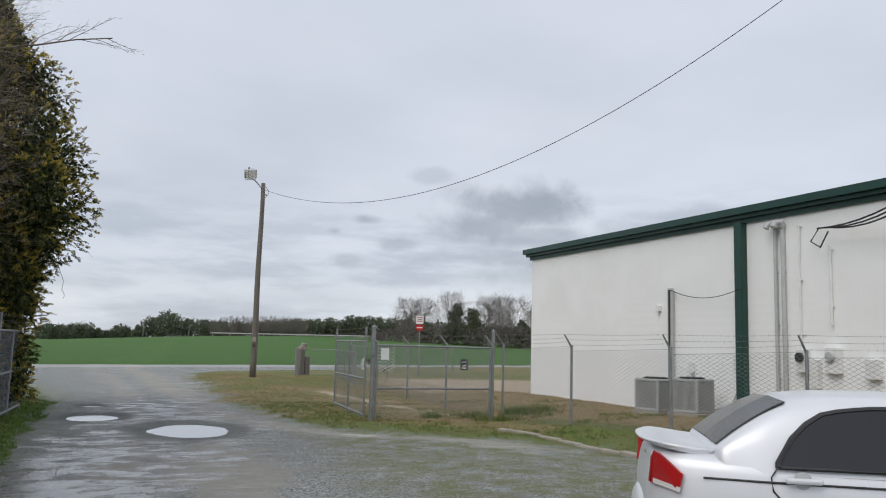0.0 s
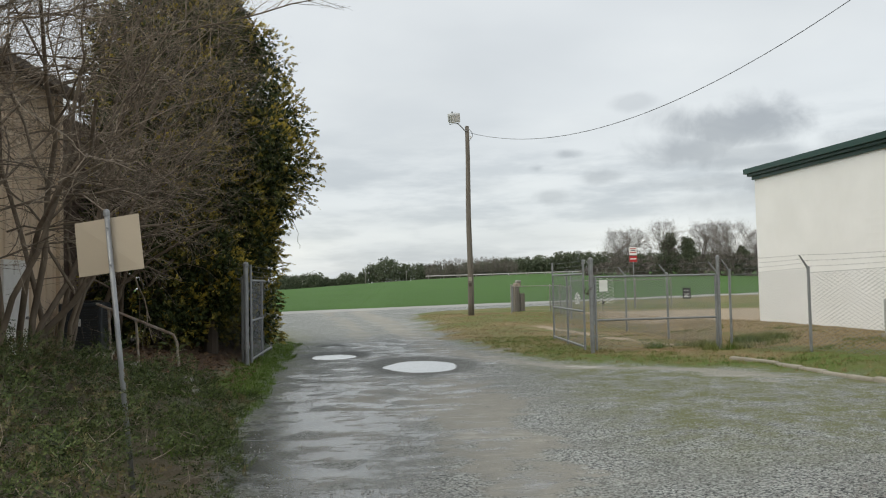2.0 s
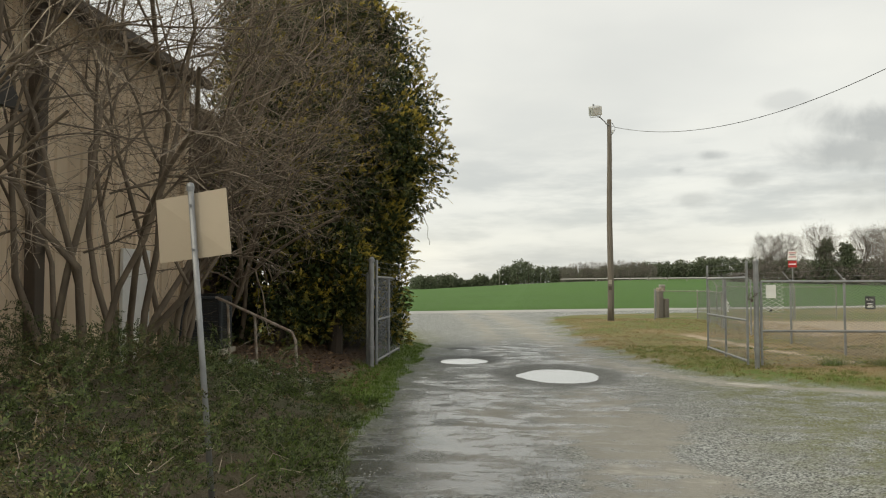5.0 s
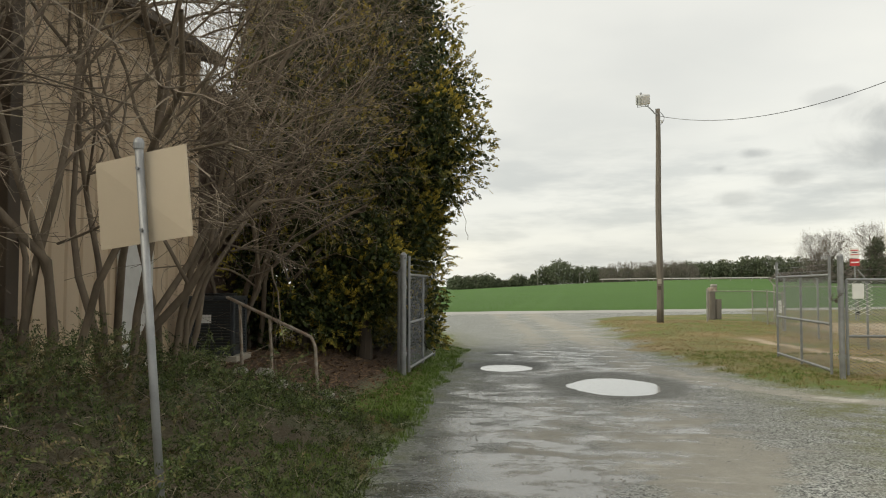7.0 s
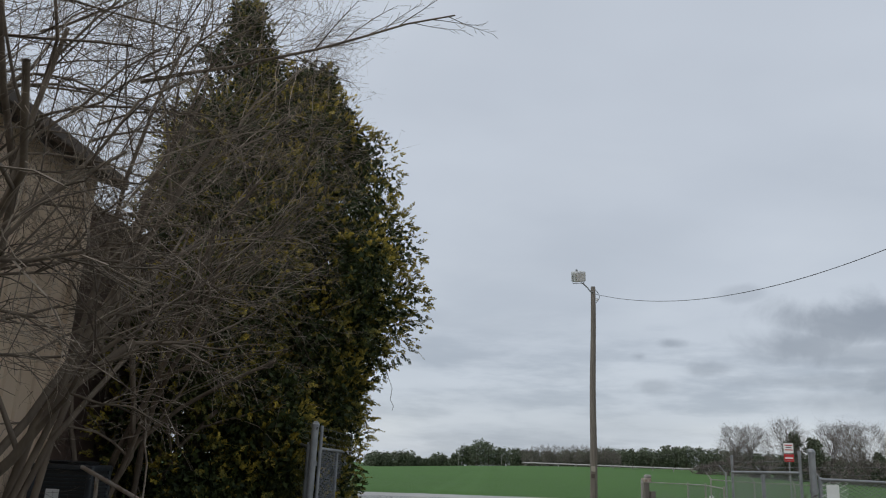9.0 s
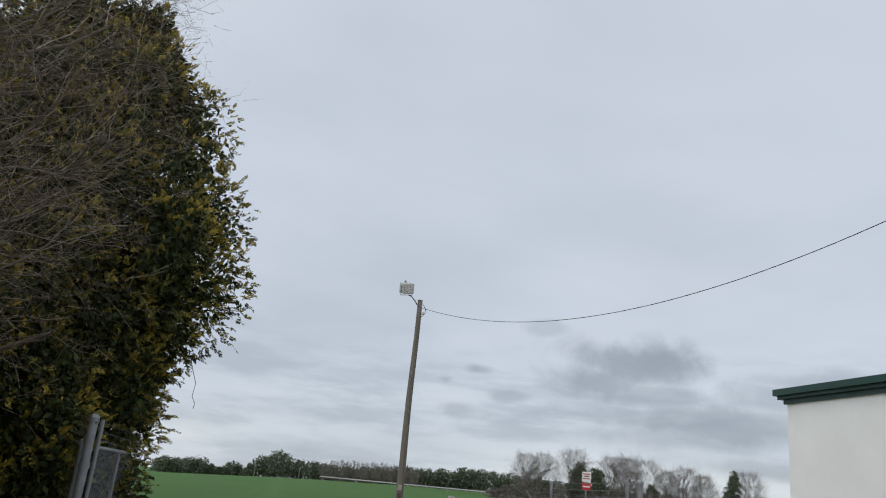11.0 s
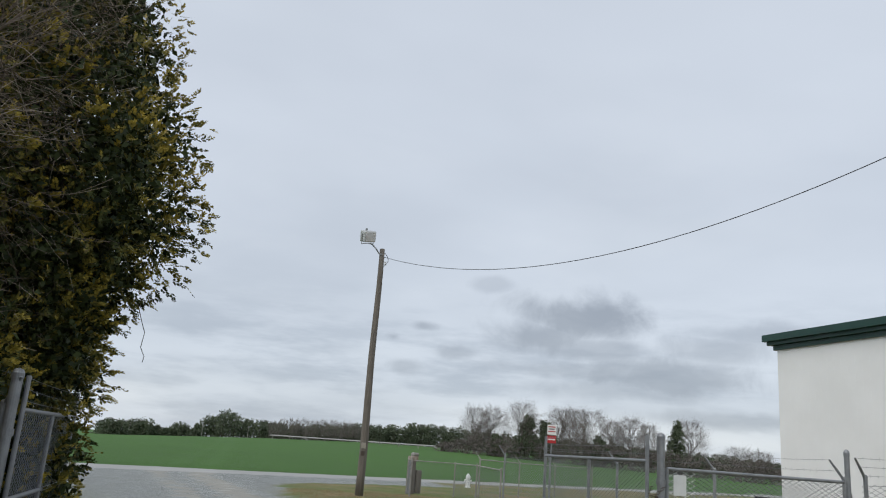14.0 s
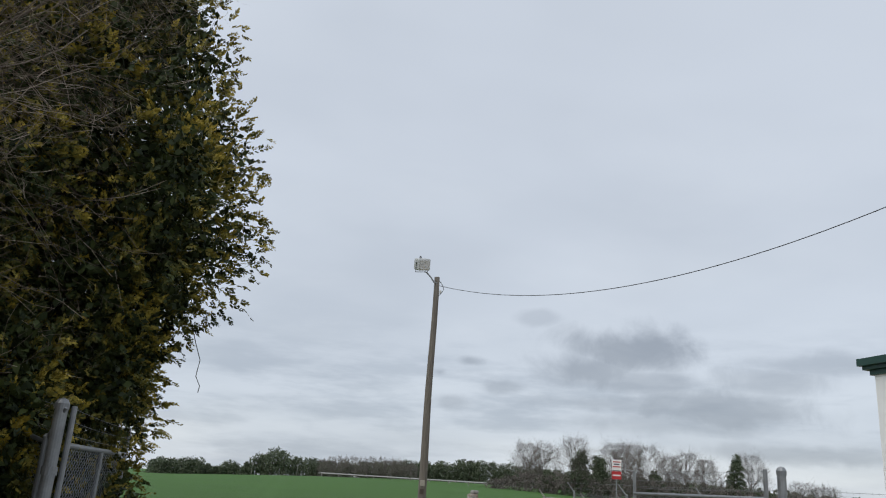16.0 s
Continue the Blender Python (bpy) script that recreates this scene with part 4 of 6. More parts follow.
def light_pole():
    x, y = 3.95, 37.26
    z = hz(x, y)
    p = thing("light_pole", "weathered wooden pole with a floodlight on top", "light pole", (x, y, z))
    zz = np.linspace(-0.1, 9.0, 12)
    part("pole", Geo().tube(np.stack([0.015 * np.sin(zz), 0.01 * np.cos(zz * 1.3), zz], 1), np.linspace(0.15, 0.095, 12), 14), M["wood_pole"], p, "weathered grey timber pole", True)
    a = Geo()
    a.tube([(0, -0.08, 8.75), (-0.12, -0.12, 8.78), (-0.24, -0.16, 8.92), (-0.42, -0.2, 9.08), (-0.52, -0.22, 9.10)], 0.028, 8)
    arm = part("bracket_arm", a, M["galv"], p, "curved steel bracket")
    h = Geo()
    m = Euler((radians(18), radians(-12), radians(25))).to_matrix()
    h.box((-0.62, -0.25, 9.36), (0.50, 0.36, 0.42), 0, 0.04, m)
    part("lamp_housing", h, M["grey_box"], arm, "grey metal floodlight housing")
    f = Geo().box(tuple(np.array((-0.62, -0.25, 9.36)) + np.array(m @ Vector((0, -0.185, 0)))), (0.42, 0.015, 0.34), 0, 0.006, m)
    part("lens", f, M["lamp_clear"], arm, "dull glass lens")
    s = Geo()
    c = np.array((-0.62, -0.25, 9.36))
    s.tube([tuple(c + np.array(m @ Vector(q))) for q in ((-0.27, 0, 0.1), (-0.27, 0, -0.28), (0.27, 0, -0.28), (0.27, 0, 0.1))], 0.015, 6)
    part("yoke", s, M["galv"], arm)
    part("photocell", Geo().lathe((-0.70, -0.25, 9.58), [(0.04, 0), (0.045, 0.06), (0.02, 0.09)], 10), M["galv"], arm)
    part("insulator", Geo().lathe((0.16, -0.05, 8.40), [(0.03, 0), (0.045, 0.03), (0.03, 0.06), (0.045, 0.09), (0.02, 0.12)], 10), M["white"], p)
    g = Geo()
    q = np.linspace(0, 1, 10)
    g.tube(np.stack([0.10 + 0.16 * np.sin(q * np.pi), np.full(10, -0.06), 8.85 - 0.55 * q], 1), 0.012, 6)
    part("drip_loop", g, M["black"], p)
    part("tag", Geo().box((-0.02, -0.155, 1.72), (0.16, 0.02, 0.20), 0, 0.004), M["concrete"], p, "pale pole tag")
    part("tag_rust", Geo().box((-0.03, -0.15, 1.45), (0.14, 0.02, 0.16), 0, 0.004), M["brown"], p)


light_pole()


def overhead_wire():
    a, e, sag = np.array((4.05, 37.2, 8.85)), np.array((15.16, 12.09, 11.63)), 2.81
    q = np.linspace(0, 1.0, 60)
    p = a + (e - a) * q[:, None]
    p[:, 2] -= sag * 4 * q * (1 - q)
    solo("overhead_wire", Geo().tube(p, 0.010, 6), M["black"], "black overhead wire sagging from the light pole", "wire")


overhead_wire()


def red_sign():
    x, y = 13.85, 44.2
    z = hz(x, y)
    s = thing("street_sign", "white and red parking sign on a steel post", "sign", (x, y, z), -14)
    part("post", Geo().rod((0, 0.02, -0.05), (0, 0.02, 3.45), 0.03, 8), M["galv"], s)
    part("panel", Geo().box((0, -0.02, 3.25), (0.42, 0.012, 0.46), 0, 0.004), M["white"], s, "white sign panel")
    part("panel", Geo().box((0, -0.02, 2.80), (0.42, 0.012, 0.34), 0, 0.004), M["red"], s, "red sign panel")
    for k, (w, zz) in enumerate(((0.34, 3.38), (0.24, 3.28), (0.34, 3.17))):
        part("bar", Geo().box((0, -0.03, zz), (w, 0.004, 0.045)), M["red" if k != 1 else "black"], s)
    part("bar", Geo().box((0, -0.03, 2.80), (0.34, 0.004, 0.06)), M["white"], s)


red_sign()


def hydrant():
    x, y = 13.0, 55.0
    h = thing("fire_hydrant", "small white fire hydrant on the road verge", "hydrant", (x, y, hz(x, y)))
    part("barrel", Geo().lathe((0, 0, 0), [(0.19, 0), (0.19, 0.06), (0.13, 0.08), (0.13, 0.55), (0.16, 0.57), (0.16, 0.62), (0.12, 0.72), (0.05, 0.78), (0.04, 0.84)], 14), M["white"], h)
    part("nozzle", Geo().rod((-0.22, 0, 0.42), (0.22, 0, 0.42), 0.07, 10), M["white"], h)


hydrant()


def leaning_sign():
    """The sign seen from its bare back, on a leaning pipe."""
    s = thing("sign_post", "blank tan sign back on a leaning galvanised pipe", "sign", (-1.60, 6.86, 0.0))
    base, top = Vector((0, 0, hz(-1.6, 6.86) - 0.05)), Vector((-0.225, 0.02, 2.435))
    part("pipe", Geo().rod(base, top, 0.022, 14), M["galv"], s, "galvanised steel pipe", True)
    part("cap", Geo().lathe(tuple(top), [(0.027, -0.03), (0.029, 0.0), (0.023, 0.022), (0.008, 0.03)], 14), M["galv"], s)
    # the panel hangs behind the pipe, tilted with it
    g = Geo()
    c = np.array([(-2.106, 6.938, 2.351), (-1.521, 6.814, 2.421), (-1.468, 6.798, 1.946), (-2.078, 6.961, 1.883)]) - np.array((-1.60, 6.86, 0.0)) + np.array((-0.03, 0.045, 0))
    n = np.cross(c[1] - c[0], c[3] - c[0])
    n /= np.linalg.norm(n)
    g.add(np.concatenate([c, c + n * 0.006 * (1 if n[1] > 0 else -1)]), [(0, 1, 2, 3), (4, 7, 6, 5), (0, 4, 5, 1), (1, 5, 6, 2), (2, 6, 7, 3), (3, 7, 4, 0)])
    pn = part("panel", g, M["sign_back"], s, "bare tan sign back")
    for zz in (2.30, 1.98):
        t = (zz - base.z) / (top.z - base.z)
        q = base.lerp(top, t)
        part("bolt", Geo().rod((q.x, q.y - 0.035, zz), (q.x, q.y + 0.05, zz), 0.009, 6), M["galv"], s)


leaning_sign()


def handrail():
    r = thing("handrail", "old flaking white pipe handrail on the bank", "handrail")
    a, b = np.array((-4.62, 14.06, 1.53)), np.array((-3.22, 13.75, 0.98))
    g = Geo()
    g.tube([a, a + (b - a) * 0.5, b - (b - a) * 0.06, b, (-3.15, 13.72, 0.85), (-3.10, 13.70, hz(-3.1, 13.7) - 0.03)], 0.024, 10)
    part("rail", g, M["rust"], r, "flaking white pipe")
    for t in (0.16, 0.52):
        p = a + (b - a) * t
        part("baluster", Geo().rod(tuple(p), (p[0] + 0.05, p[1], hz(p[0], p[1]) - 0.04), 0.022, 10), M["rust"], r)


handrail()
condenser(-5.08, 14.75, 8, 0.70, 0.90, "ac_dark", "black", "dark ribbed air conditioner unit on a pad beside the trees", round_=True)
fence_run([(-2.72, 17.15), (-4.0, 18.6), (-5.4, 20.3)], "chain-link fence with rails hidden in the evergreen hedge", arm=(0.15, -0.15), top=1.8, group="yard fence")


def rock(x, y, s, seed, flat=0.6, label="rough grey stone lying on the bank"):
    r = random.Random(seed)
    bm = bmesh.new()
    bmesh.ops.create_icosphere(bm, subdivisions=2, radius=s)
    for v in bm.verts:
        k = 1 + 0.35 * noise.noise(v.co * (1.6 / s) + Vector((seed * 3.1, 0, 0)))
        v.co = Vector((v.co.x * k * 1.2, v.co.y * k, v.co.z * k * flat))
    me = bpy.data.meshes.new("rock")
    bm.to_mesh(me)
    bm.free()
    me.materials.append(M["stone"])
    o = tagged(new("rock", me), label, "rock", "stones on the bank")
    o.matrix_world = pose(x, y, hz(x, y) + s * flat * 0.3, 0, 0, r.uniform(0, 360))


for i, (x, y, s) in enumerate(((-2.98, 13.72, 0.11), (-3.35, 13.6, 0.09), (-3.55, 13.4, 0.13), (-3.9, 13.75, 0.15), (-2.62, 12.75, 0.12), (-4.15, 13.5, 0.12))):
    rock(x, y, s, i + 1)

# ---- tan metal building on the left ----


def tan_building():
    b = thing("metal_building", "tan ribbed metal building behind bare trees", "building", kind="structure")
    x0, y0, y1, h = -5.75, 15.1, 2.0, 5.45
    g = Geo()
    # ribbed sheet facing the drive
    pts, y = [], y1
    while y < y0:
        for dy, dx in ((0.0, 0.0), (0.14, 0.0), (0.16, 0.03), (0.20, 0.03), (0.22, 0.0)):
            pts.append((min(y + dy, y0), x0 + dx))
        y += 0.305
    n = len(pts)
    v = [(px, py, z) for z in (-0.2, h) for py, px in pts] + [(x0 - 0.15, py, z) for z in (-0.2, h) for py, px in pts]
    f = [(i, i + 1, n + i + 1, n + i) for i in range(n - 1)] + [(2 * n + i, 3 * n + i, 3 * n + i + 1, 2 * n + i + 1) for i in range(n - 1)]
    g.add(v, f)
    g.box((x0 - 4, y0 - 0.08, h / 2 - 0.1), (8, 0.14, h + 0.2))
    g.box((x0 - 4, y1 + 0.08, h / 2 - 0.1), (8, 0.14, h + 0.2))
    g.box((x0 - 8, (y0 + y1) / 2, h / 2), (0.14, y0 - y1, h + 0.2))
    part("wall", g, M["tan_metal"], b, "tan ribbed metal wall")
    r = Geo()
    r.add([(x0 + 0.35, y1 - 0.3, h - 0.08), (x0 + 0.35, y0 + 0.3, h - 0.08), (x0 - 4, y0 + 0.3, h + 1.2), (x0 - 4, y1 - 0.3, h + 1.2), (x0 - 8.4, y0 + 0.3, h - 0.1), (x0 - 8.4, y1 - 0.3, h - 0.1),
           (x0 + 0.35, y1 - 0.3, h + 0.08), (x0 + 0.35, y0 + 0.3, h + 0.08), (x0 - 4, y0 + 0.3, h + 1.36), (x0 - 4, y1 - 0.3, h + 1.36), (x0 - 8.4, y0 + 0.3, h + 0.06), (x0 - 8.4, y1 - 0.3, h + 0.06)],
          [(0, 1, 2, 3), (3, 2, 4, 5), (6, 9, 8, 7), (9, 11, 10, 8), (0, 6, 7, 1), (1, 7, 8, 2), (2, 8, 10, 4), (4, 10, 11, 5), (3, 9, 6, 0), (5, 11, 9, 3)])
    part("roof", r, M["shingle"], b, "dark low-pitched roof")
    part("gutter", Geo().box((x0 + 0.40, (y0 + y1) / 2, h - 0.02), (0.13, y0 - y1 + 0.6, 0.16), 0, 0.02), M["brown"], b, "brown eaves gutter")
    part("corner_trim", Geo().box((x0 + 0.03, y0 + 0.0, h / 2), (0.16, 0.16, h), 0, 0.01), M["tan_metal"], b)
    part("downspout", Geo().box((x0 + 0.12, 10.75, h / 2), (0.16, 0.20, h), 0, 0.015), M["brown"], b, "brown square downspout")
    # shingled awning hung on the wall
    aw = part("awning", Geo().add([(x0, 3.0, 5.3), (x0, 9.5, 5.3), (x0 + 0.75, 9.5, 3.7), (x0 + 0.75, 3.0, 3.7), (x0, 3.0, 3.7), (x0, 9.5, 3.7)], [(0, 1, 2, 3), (1, 5, 2), (0, 3, 4), (4, 3, 2, 5)]), M["brown"], b, "dark shingled awning")
    for k in range(9):
        t = k / 9
        s = Geo().box((x0 + 0.75 * (1 - t) - 0.02, 6.25, 3.75 + 1.6 * t), (0.03, 6.5, 0.24), 0, 0.004, Euler((0, radians(-22), 0)).to_matrix())
        part("shingle", s, M["shingle"], aw)
    # pale door in the wall
    d = part("door", Geo().box((x0 + 0.05, 13.42, 1.30), (0.06, 0.86, 2.0), 0, 0.01), M["white"], b, "white metal door")
    part("handle", Geo().lathe((x0 + 0.11, 13.74, 1.30), [(0.02, 0), (0.03, 0.02), (0.02, 0.05)], 10), M["galv"], d)
    w = solo("brick_building", Geo().box((-8.5, 17.4, 2.6), (5.0, 4.3, 5.4), 0, 0.02), M["brick"], "dark brick building end behind the trees", "building", "structure")
    part("chimney", Geo().box((-8.4, 17.8, 5.9), (0.9, 0.9, 1.4), 0, 0.02), M["tan_metal"], w, "tan chimney stack")


tan_building()

# ---- bare trees on the bank ----


class Wood:
    """Grows limbs as polylines."""

    def __init__(self, seed):
        self.r = np.random.RandomState(seed)
        self.thick, self.thin, self.tips, self.limit = [], [], [], None

    def grow(self, p, d, length, rad, depth, up=0.12, pull=None, kids=(4, 4, 5, 4), wig=0.30, spread=0.65, shrink=0.62):
        r = self.r
        n = 7 if depth >= 2 else 5
        pts, rr = [np.array(p, float)], [rad]
        d = np.array(d, float)
        d /= np.linalg.norm(d)
        st = length / n
        if depth == 0:
            n = 3
        st = length / n
        for i in range(n):
            d = d + r.normal(0, wig * 0.5, 3) + np.array((0, 0, up * 0.5))
            if pull is not None:
                d = d + np.array(pull) * 0.5
            if self.limit is not None:
                if pts[-1][0] > self.limit(pts[-1]) + 0.5 * r.uniform(-1, 1) - (0.9 if rad > 0.014 and pts[-1][2] > 1.5 else 0.0):
                    break
            d /= np.linalg.norm(d)
            pts.append(pts[-1] + d * st)
            rr.append(max(rad * (1 - 0.62 * (i + 1) / n), 0.0022))
        n = len(pts) - 1
        if n < 1:
            return
        pts = np.array(pts)
        (self.thick if rad > 0.012 else self.thin).append((pts, np.array(rr)))
        if depth == 0:
            self.tips.append(pts[-1])
            return
        k = kids[depth % len(kids)]
        for j in range(k):
            t0 = 0.42 if depth >= 4 else 0.25
            t = t0 + (1 - t0) * (j + r.uniform(0.2, 0.95)) / k
            i = min(int(t * n), n - 1)
            q = pts[i] + (pts[i + 1] - pts[i]) * (t * n - i if t * n - i < 1 else 1)
            base = pts[i + 1] - pts[i]
            base /= np.linalg.norm(base)
            side = r.normal(0, 1, 3)
            side -= base * side.dot(base)
            side /= np.linalg.norm(side)
            nd = base + side * spread * r.uniform(0.6, 1.2) + (np.array((0.10, 0.03, -0.12)) if self.limit is not None and depth < 3 else 0)
            self.grow(q, nd, length * shrink * r.uniform(0.7, 1.15), rr[i] * 0.54, depth - 1, up, pull, kids, wig, spread, shrink)

    def meshes(self, n_thick=7, n_thin=3):
        a, b = Geo(), Geo()
        for p, r in self.thick:
            a.tube(p, r, n_thick, False)
        for p, r in self.thin:
            b.tube(p, r, n_thin, False)
        return a, b


def bare_tree(x, y, seed, stems, h, lean, label, pull=(0.02, 0.012, 0), kids=(0, 5, 4, 4, 4), depth=4, r0=0.05, group="bare trees on the bank", splay=0.17, free=False):
    w = Wood(seed)
    z = hz(x, y)
    w.limit = None if free else lambda p: float(np.interp(p[2] + z, [0, 2.2, 4, 6.5, 8], [-3.2, -2.6, -1.9, -1.9, -1.9])) - x - (0.5 if y > 15 else 0.0)
    for s in range(stems):
        a = 2 * math.pi * s / stems + w.r.uniform(-0.4, 0.4)
        o = (0.16 * math.cos(a), 0.16 * math.sin(a), -0.08)
        d = (splay * math.cos(a) + lean[0], splay * math.sin(a) + lean[1], 1.0)
        w.grow(o, d, h * w.r.uniform(0.55, 0.75), r0 * w.r.uniform(0.7, 1.15), depth, 0.05, pull, kids, 0.36, 0.72, 0.60)
    a, b = w.meshes()
    tips = np.array(w.tips)
    hair = []
    for k in range(2):
        o = w.r.normal(0, 1, tips.shape) + np.array((0.55, 0.1, -0.1))
        o /= np.linalg.norm(o, axis=1)[:, None]
        sd = np.cross(o, w.r.normal(0, 1, tips.shape))
        sd /= np.linalg.norm(sd, axis=1)[:, None]
        b0 = tips + w.r.normal(0, 0.12, tips.shape)
        ln = w.r.uniform(0.10, 0.26, (len(tips), 1))
        mid = b0 + o * ln * 0.55 + w.r.normal(0, 0.02, tips.shape)
        end = b0 + o * ln + w.r.normal(0, 0.06, tips.shape)
        hair.append(np.stack([b0 - sd * 0.0024, b0 + sd * 0.0024, mid], 1).reshape(-1, 3))
        hair.append(np.stack([mid - sd * 0.0020, mid + sd * 0.0020, end], 1).reshape(-1, 3))
    t = thing("bare_tree", label, "tree", (x, y, z), 0, group)
    part("trunk", a, M["bark"], t, "smooth grey-brown stems", True)
    part("branchwork", b, M["twig"], t, "fine bare grey twigs", kind="stuff")
    part("twig_haze", quads_mesh("twig_haze", np.concatenate(hair), M["twig"], 3), None, t, kind="stuff")
    return t


LB = "leafless multi-stemmed crepe myrtle with fine grey twigs"
for i, (x, y, st, h, lean) in enumerate((
        (-4.9, 8.0, 6, 7.2, (0.03, 0.02)), (-4.75, 10.1, 6, 8.0, (0.03, 0.03)), (-4.75, 11.5, 6, 8.4, (0.05, 0.04)),
        (-4.65, 12.6, 5, 8.4, (0.12, 0.05)), (-5.3, 15.7, 5, 8.0, (0.25, -0.08)), (-5.3, 16.9, 4, 8.0, (0.2, -0.05)))):
    bare_tree(x, y, 40 + i, st, h, lean, LB)



def long_limb():
    """One limb that reaches out over the drive."""
    t = [o for o in bpy.data.objects if o.name.startswith("bare_tree")][3]
    w = Wood(97)
    p = np.array((-3.9, 12.6, 5.65)) - np.array(t.matrix_world.translation)
    w.grow(p, (1.0, -0.03, 0.22), 3.55, 0.022, 2, 0.0, (0.05, 0, 0), (0, 7, 14), 0.12, 0.75, 0.20)
    a, b = w.meshes()
    part("limb", a, M["bark"], t, "long bare limb over the drive")
    part("branchwork", b, M["twig"], t, "fine bare grey twigs", kind="stuff")


long_limb()


def reaching_limbs():
    """Low limbs of the bank trees that arch out towards the light."""
    trees = [o for o in bpy.data.objects if o.name.startswith("bare_tree") and o.parent is None][:4]
    rn = np.random.RandomState(61)
    for i, t in enumerate(trees):
        o = np.array(t.matrix_world.translation)
        w = Wood(120 + i)
        for k in range(10):
            z = rn.uniform(1.5, 5.2)
            p = np.array((rn.uniform(0.1, 0.7), rn.uniform(-0.5, 0.5), z))
            w.limit = lambda q, ox=o[0]: float(np.interp(q[2], [0, 1.6, 3, 6], [-3.0, -2.7, -2.1, -1.9])) - ox
            w.grow(p, (1.0, rn.uniform(-0.5, 0.6), rn.uniform(0.0, 0.55)), rn.uniform(1.6, 2.5), 0.015, 2, -0.05, (0.05, 0, 0), (0, 6, 8), 0.34, 0.75, 0.40)
        a, b = w.meshes(6)
        part("limb", a, M["bark"], t, "arching bare limbs", kind="stuff")
        part("branchwork", b, M["twig"], t, "fine bare grey twigs", kind="stuff")


reaching_limbs()

# ---- evergreens ----


def spray_cloud(r, centres, out, size, n, droop=0.15, tipv=None, w=0.34):
    """Small leaf blades (triangle-like quads) round each centre, growing outwards. Returns vertices and tip values."""
    m = len(centres)
    c = np.repeat(centres, n, 0)
    o = np.repeat(out, n, 0) + r.normal(0, 0.75, (m * n, 3))
    o[:, 2] += 0.25
    o /= np.linalg.norm(o, axis=1)[:, None]
    ln = size * r.uniform(0.55, 1.25, m * n)[:, None]
    s = np.cross(o, r.normal(0, 1, (m * n, 3)))
    s /= np.linalg.norm(s, axis=1)[:, None]
    base = c + r.normal(0, size * 0.45, (m * n, 3))
    mid = base + o * ln * 0.55
    tip = base + o * ln + np.array((0, 0, -droop)) * ln
    v = np.stack([base, mid + s * ln * w * 0.5, tip, mid - s * ln * w * 0.5], 1).reshape(-1, 3)
    t = np.zeros(m * n) if tipv is None else np.repeat(tipv, n)
    return v, np.repeat(np.clip(t + r.uniform(-0.2, 0.2, m * n), 0, 1), 4)


def fronds(r, centres, out, length, n, leaf, w=0.42, tipv=None, droop=0.25):
    """Feathery sprays: leaves in two rows along a stalk. Returns vertices and tip values."""
    m = len(centres)
    o = out + r.normal(0, 0.35, (m, 3))
    o /= np.linalg.norm(o, axis=1)[:, None]
    s = np.cross(o, r.normal(0, 1, (m, 3)))
    s /= np.linalg.norm(s, axis=1)[:, None]
    ln = length * r.uniform(0.6, 1.3, m)
    t = (np.arange(n) + 0.5) / n
    sign = np.where(np.arange(n) % 2 == 0, 1.0, -1.0)
    p = centres[:, None, :] + o[:, None, :] * (ln[:, None] * t)[:, :, None]
    p[:, :, 2] -= droop * ln[:, None] * t * t
    d = o[:, None, :] * 0.8 + s[:, None, :] * (sign * (1.15 - 0.75 * t))[None, :, None] + r.normal(0, 0.22, (m, n, 3))
    d /= np.linalg.norm(d, axis=2)[:, :, None]
    q = leaf * (1.15 - 0.5 * t)[None, :, None] * r.uniform(0.7, 1.3, (m, n, 1))
    u = np.cross(d, o[:, None, :] + r.normal(0, 0.3, (m, n, 3)))
    u = np.cross(u, d)
    u /= np.linalg.norm(u, axis=2)[:, :, None] + 1e-9
    a, b = p, p + d * q
    mid = p + d * q * 0.5
    v = np.stack([a, mid + u * q * w * 0.5, b, mid - u * q * w * 0.5], 2).reshape(-1, 3)
    tv = np.zeros(m) if tipv is None else tipv
    tt = np.clip(tv[:, None] * (0.35 + 0.75 * t)[None, :] + r.uniform(-0.15, 0.15, (m, n)), 0, 1)
    return v, np.repeat(tt.ravel(), 4)


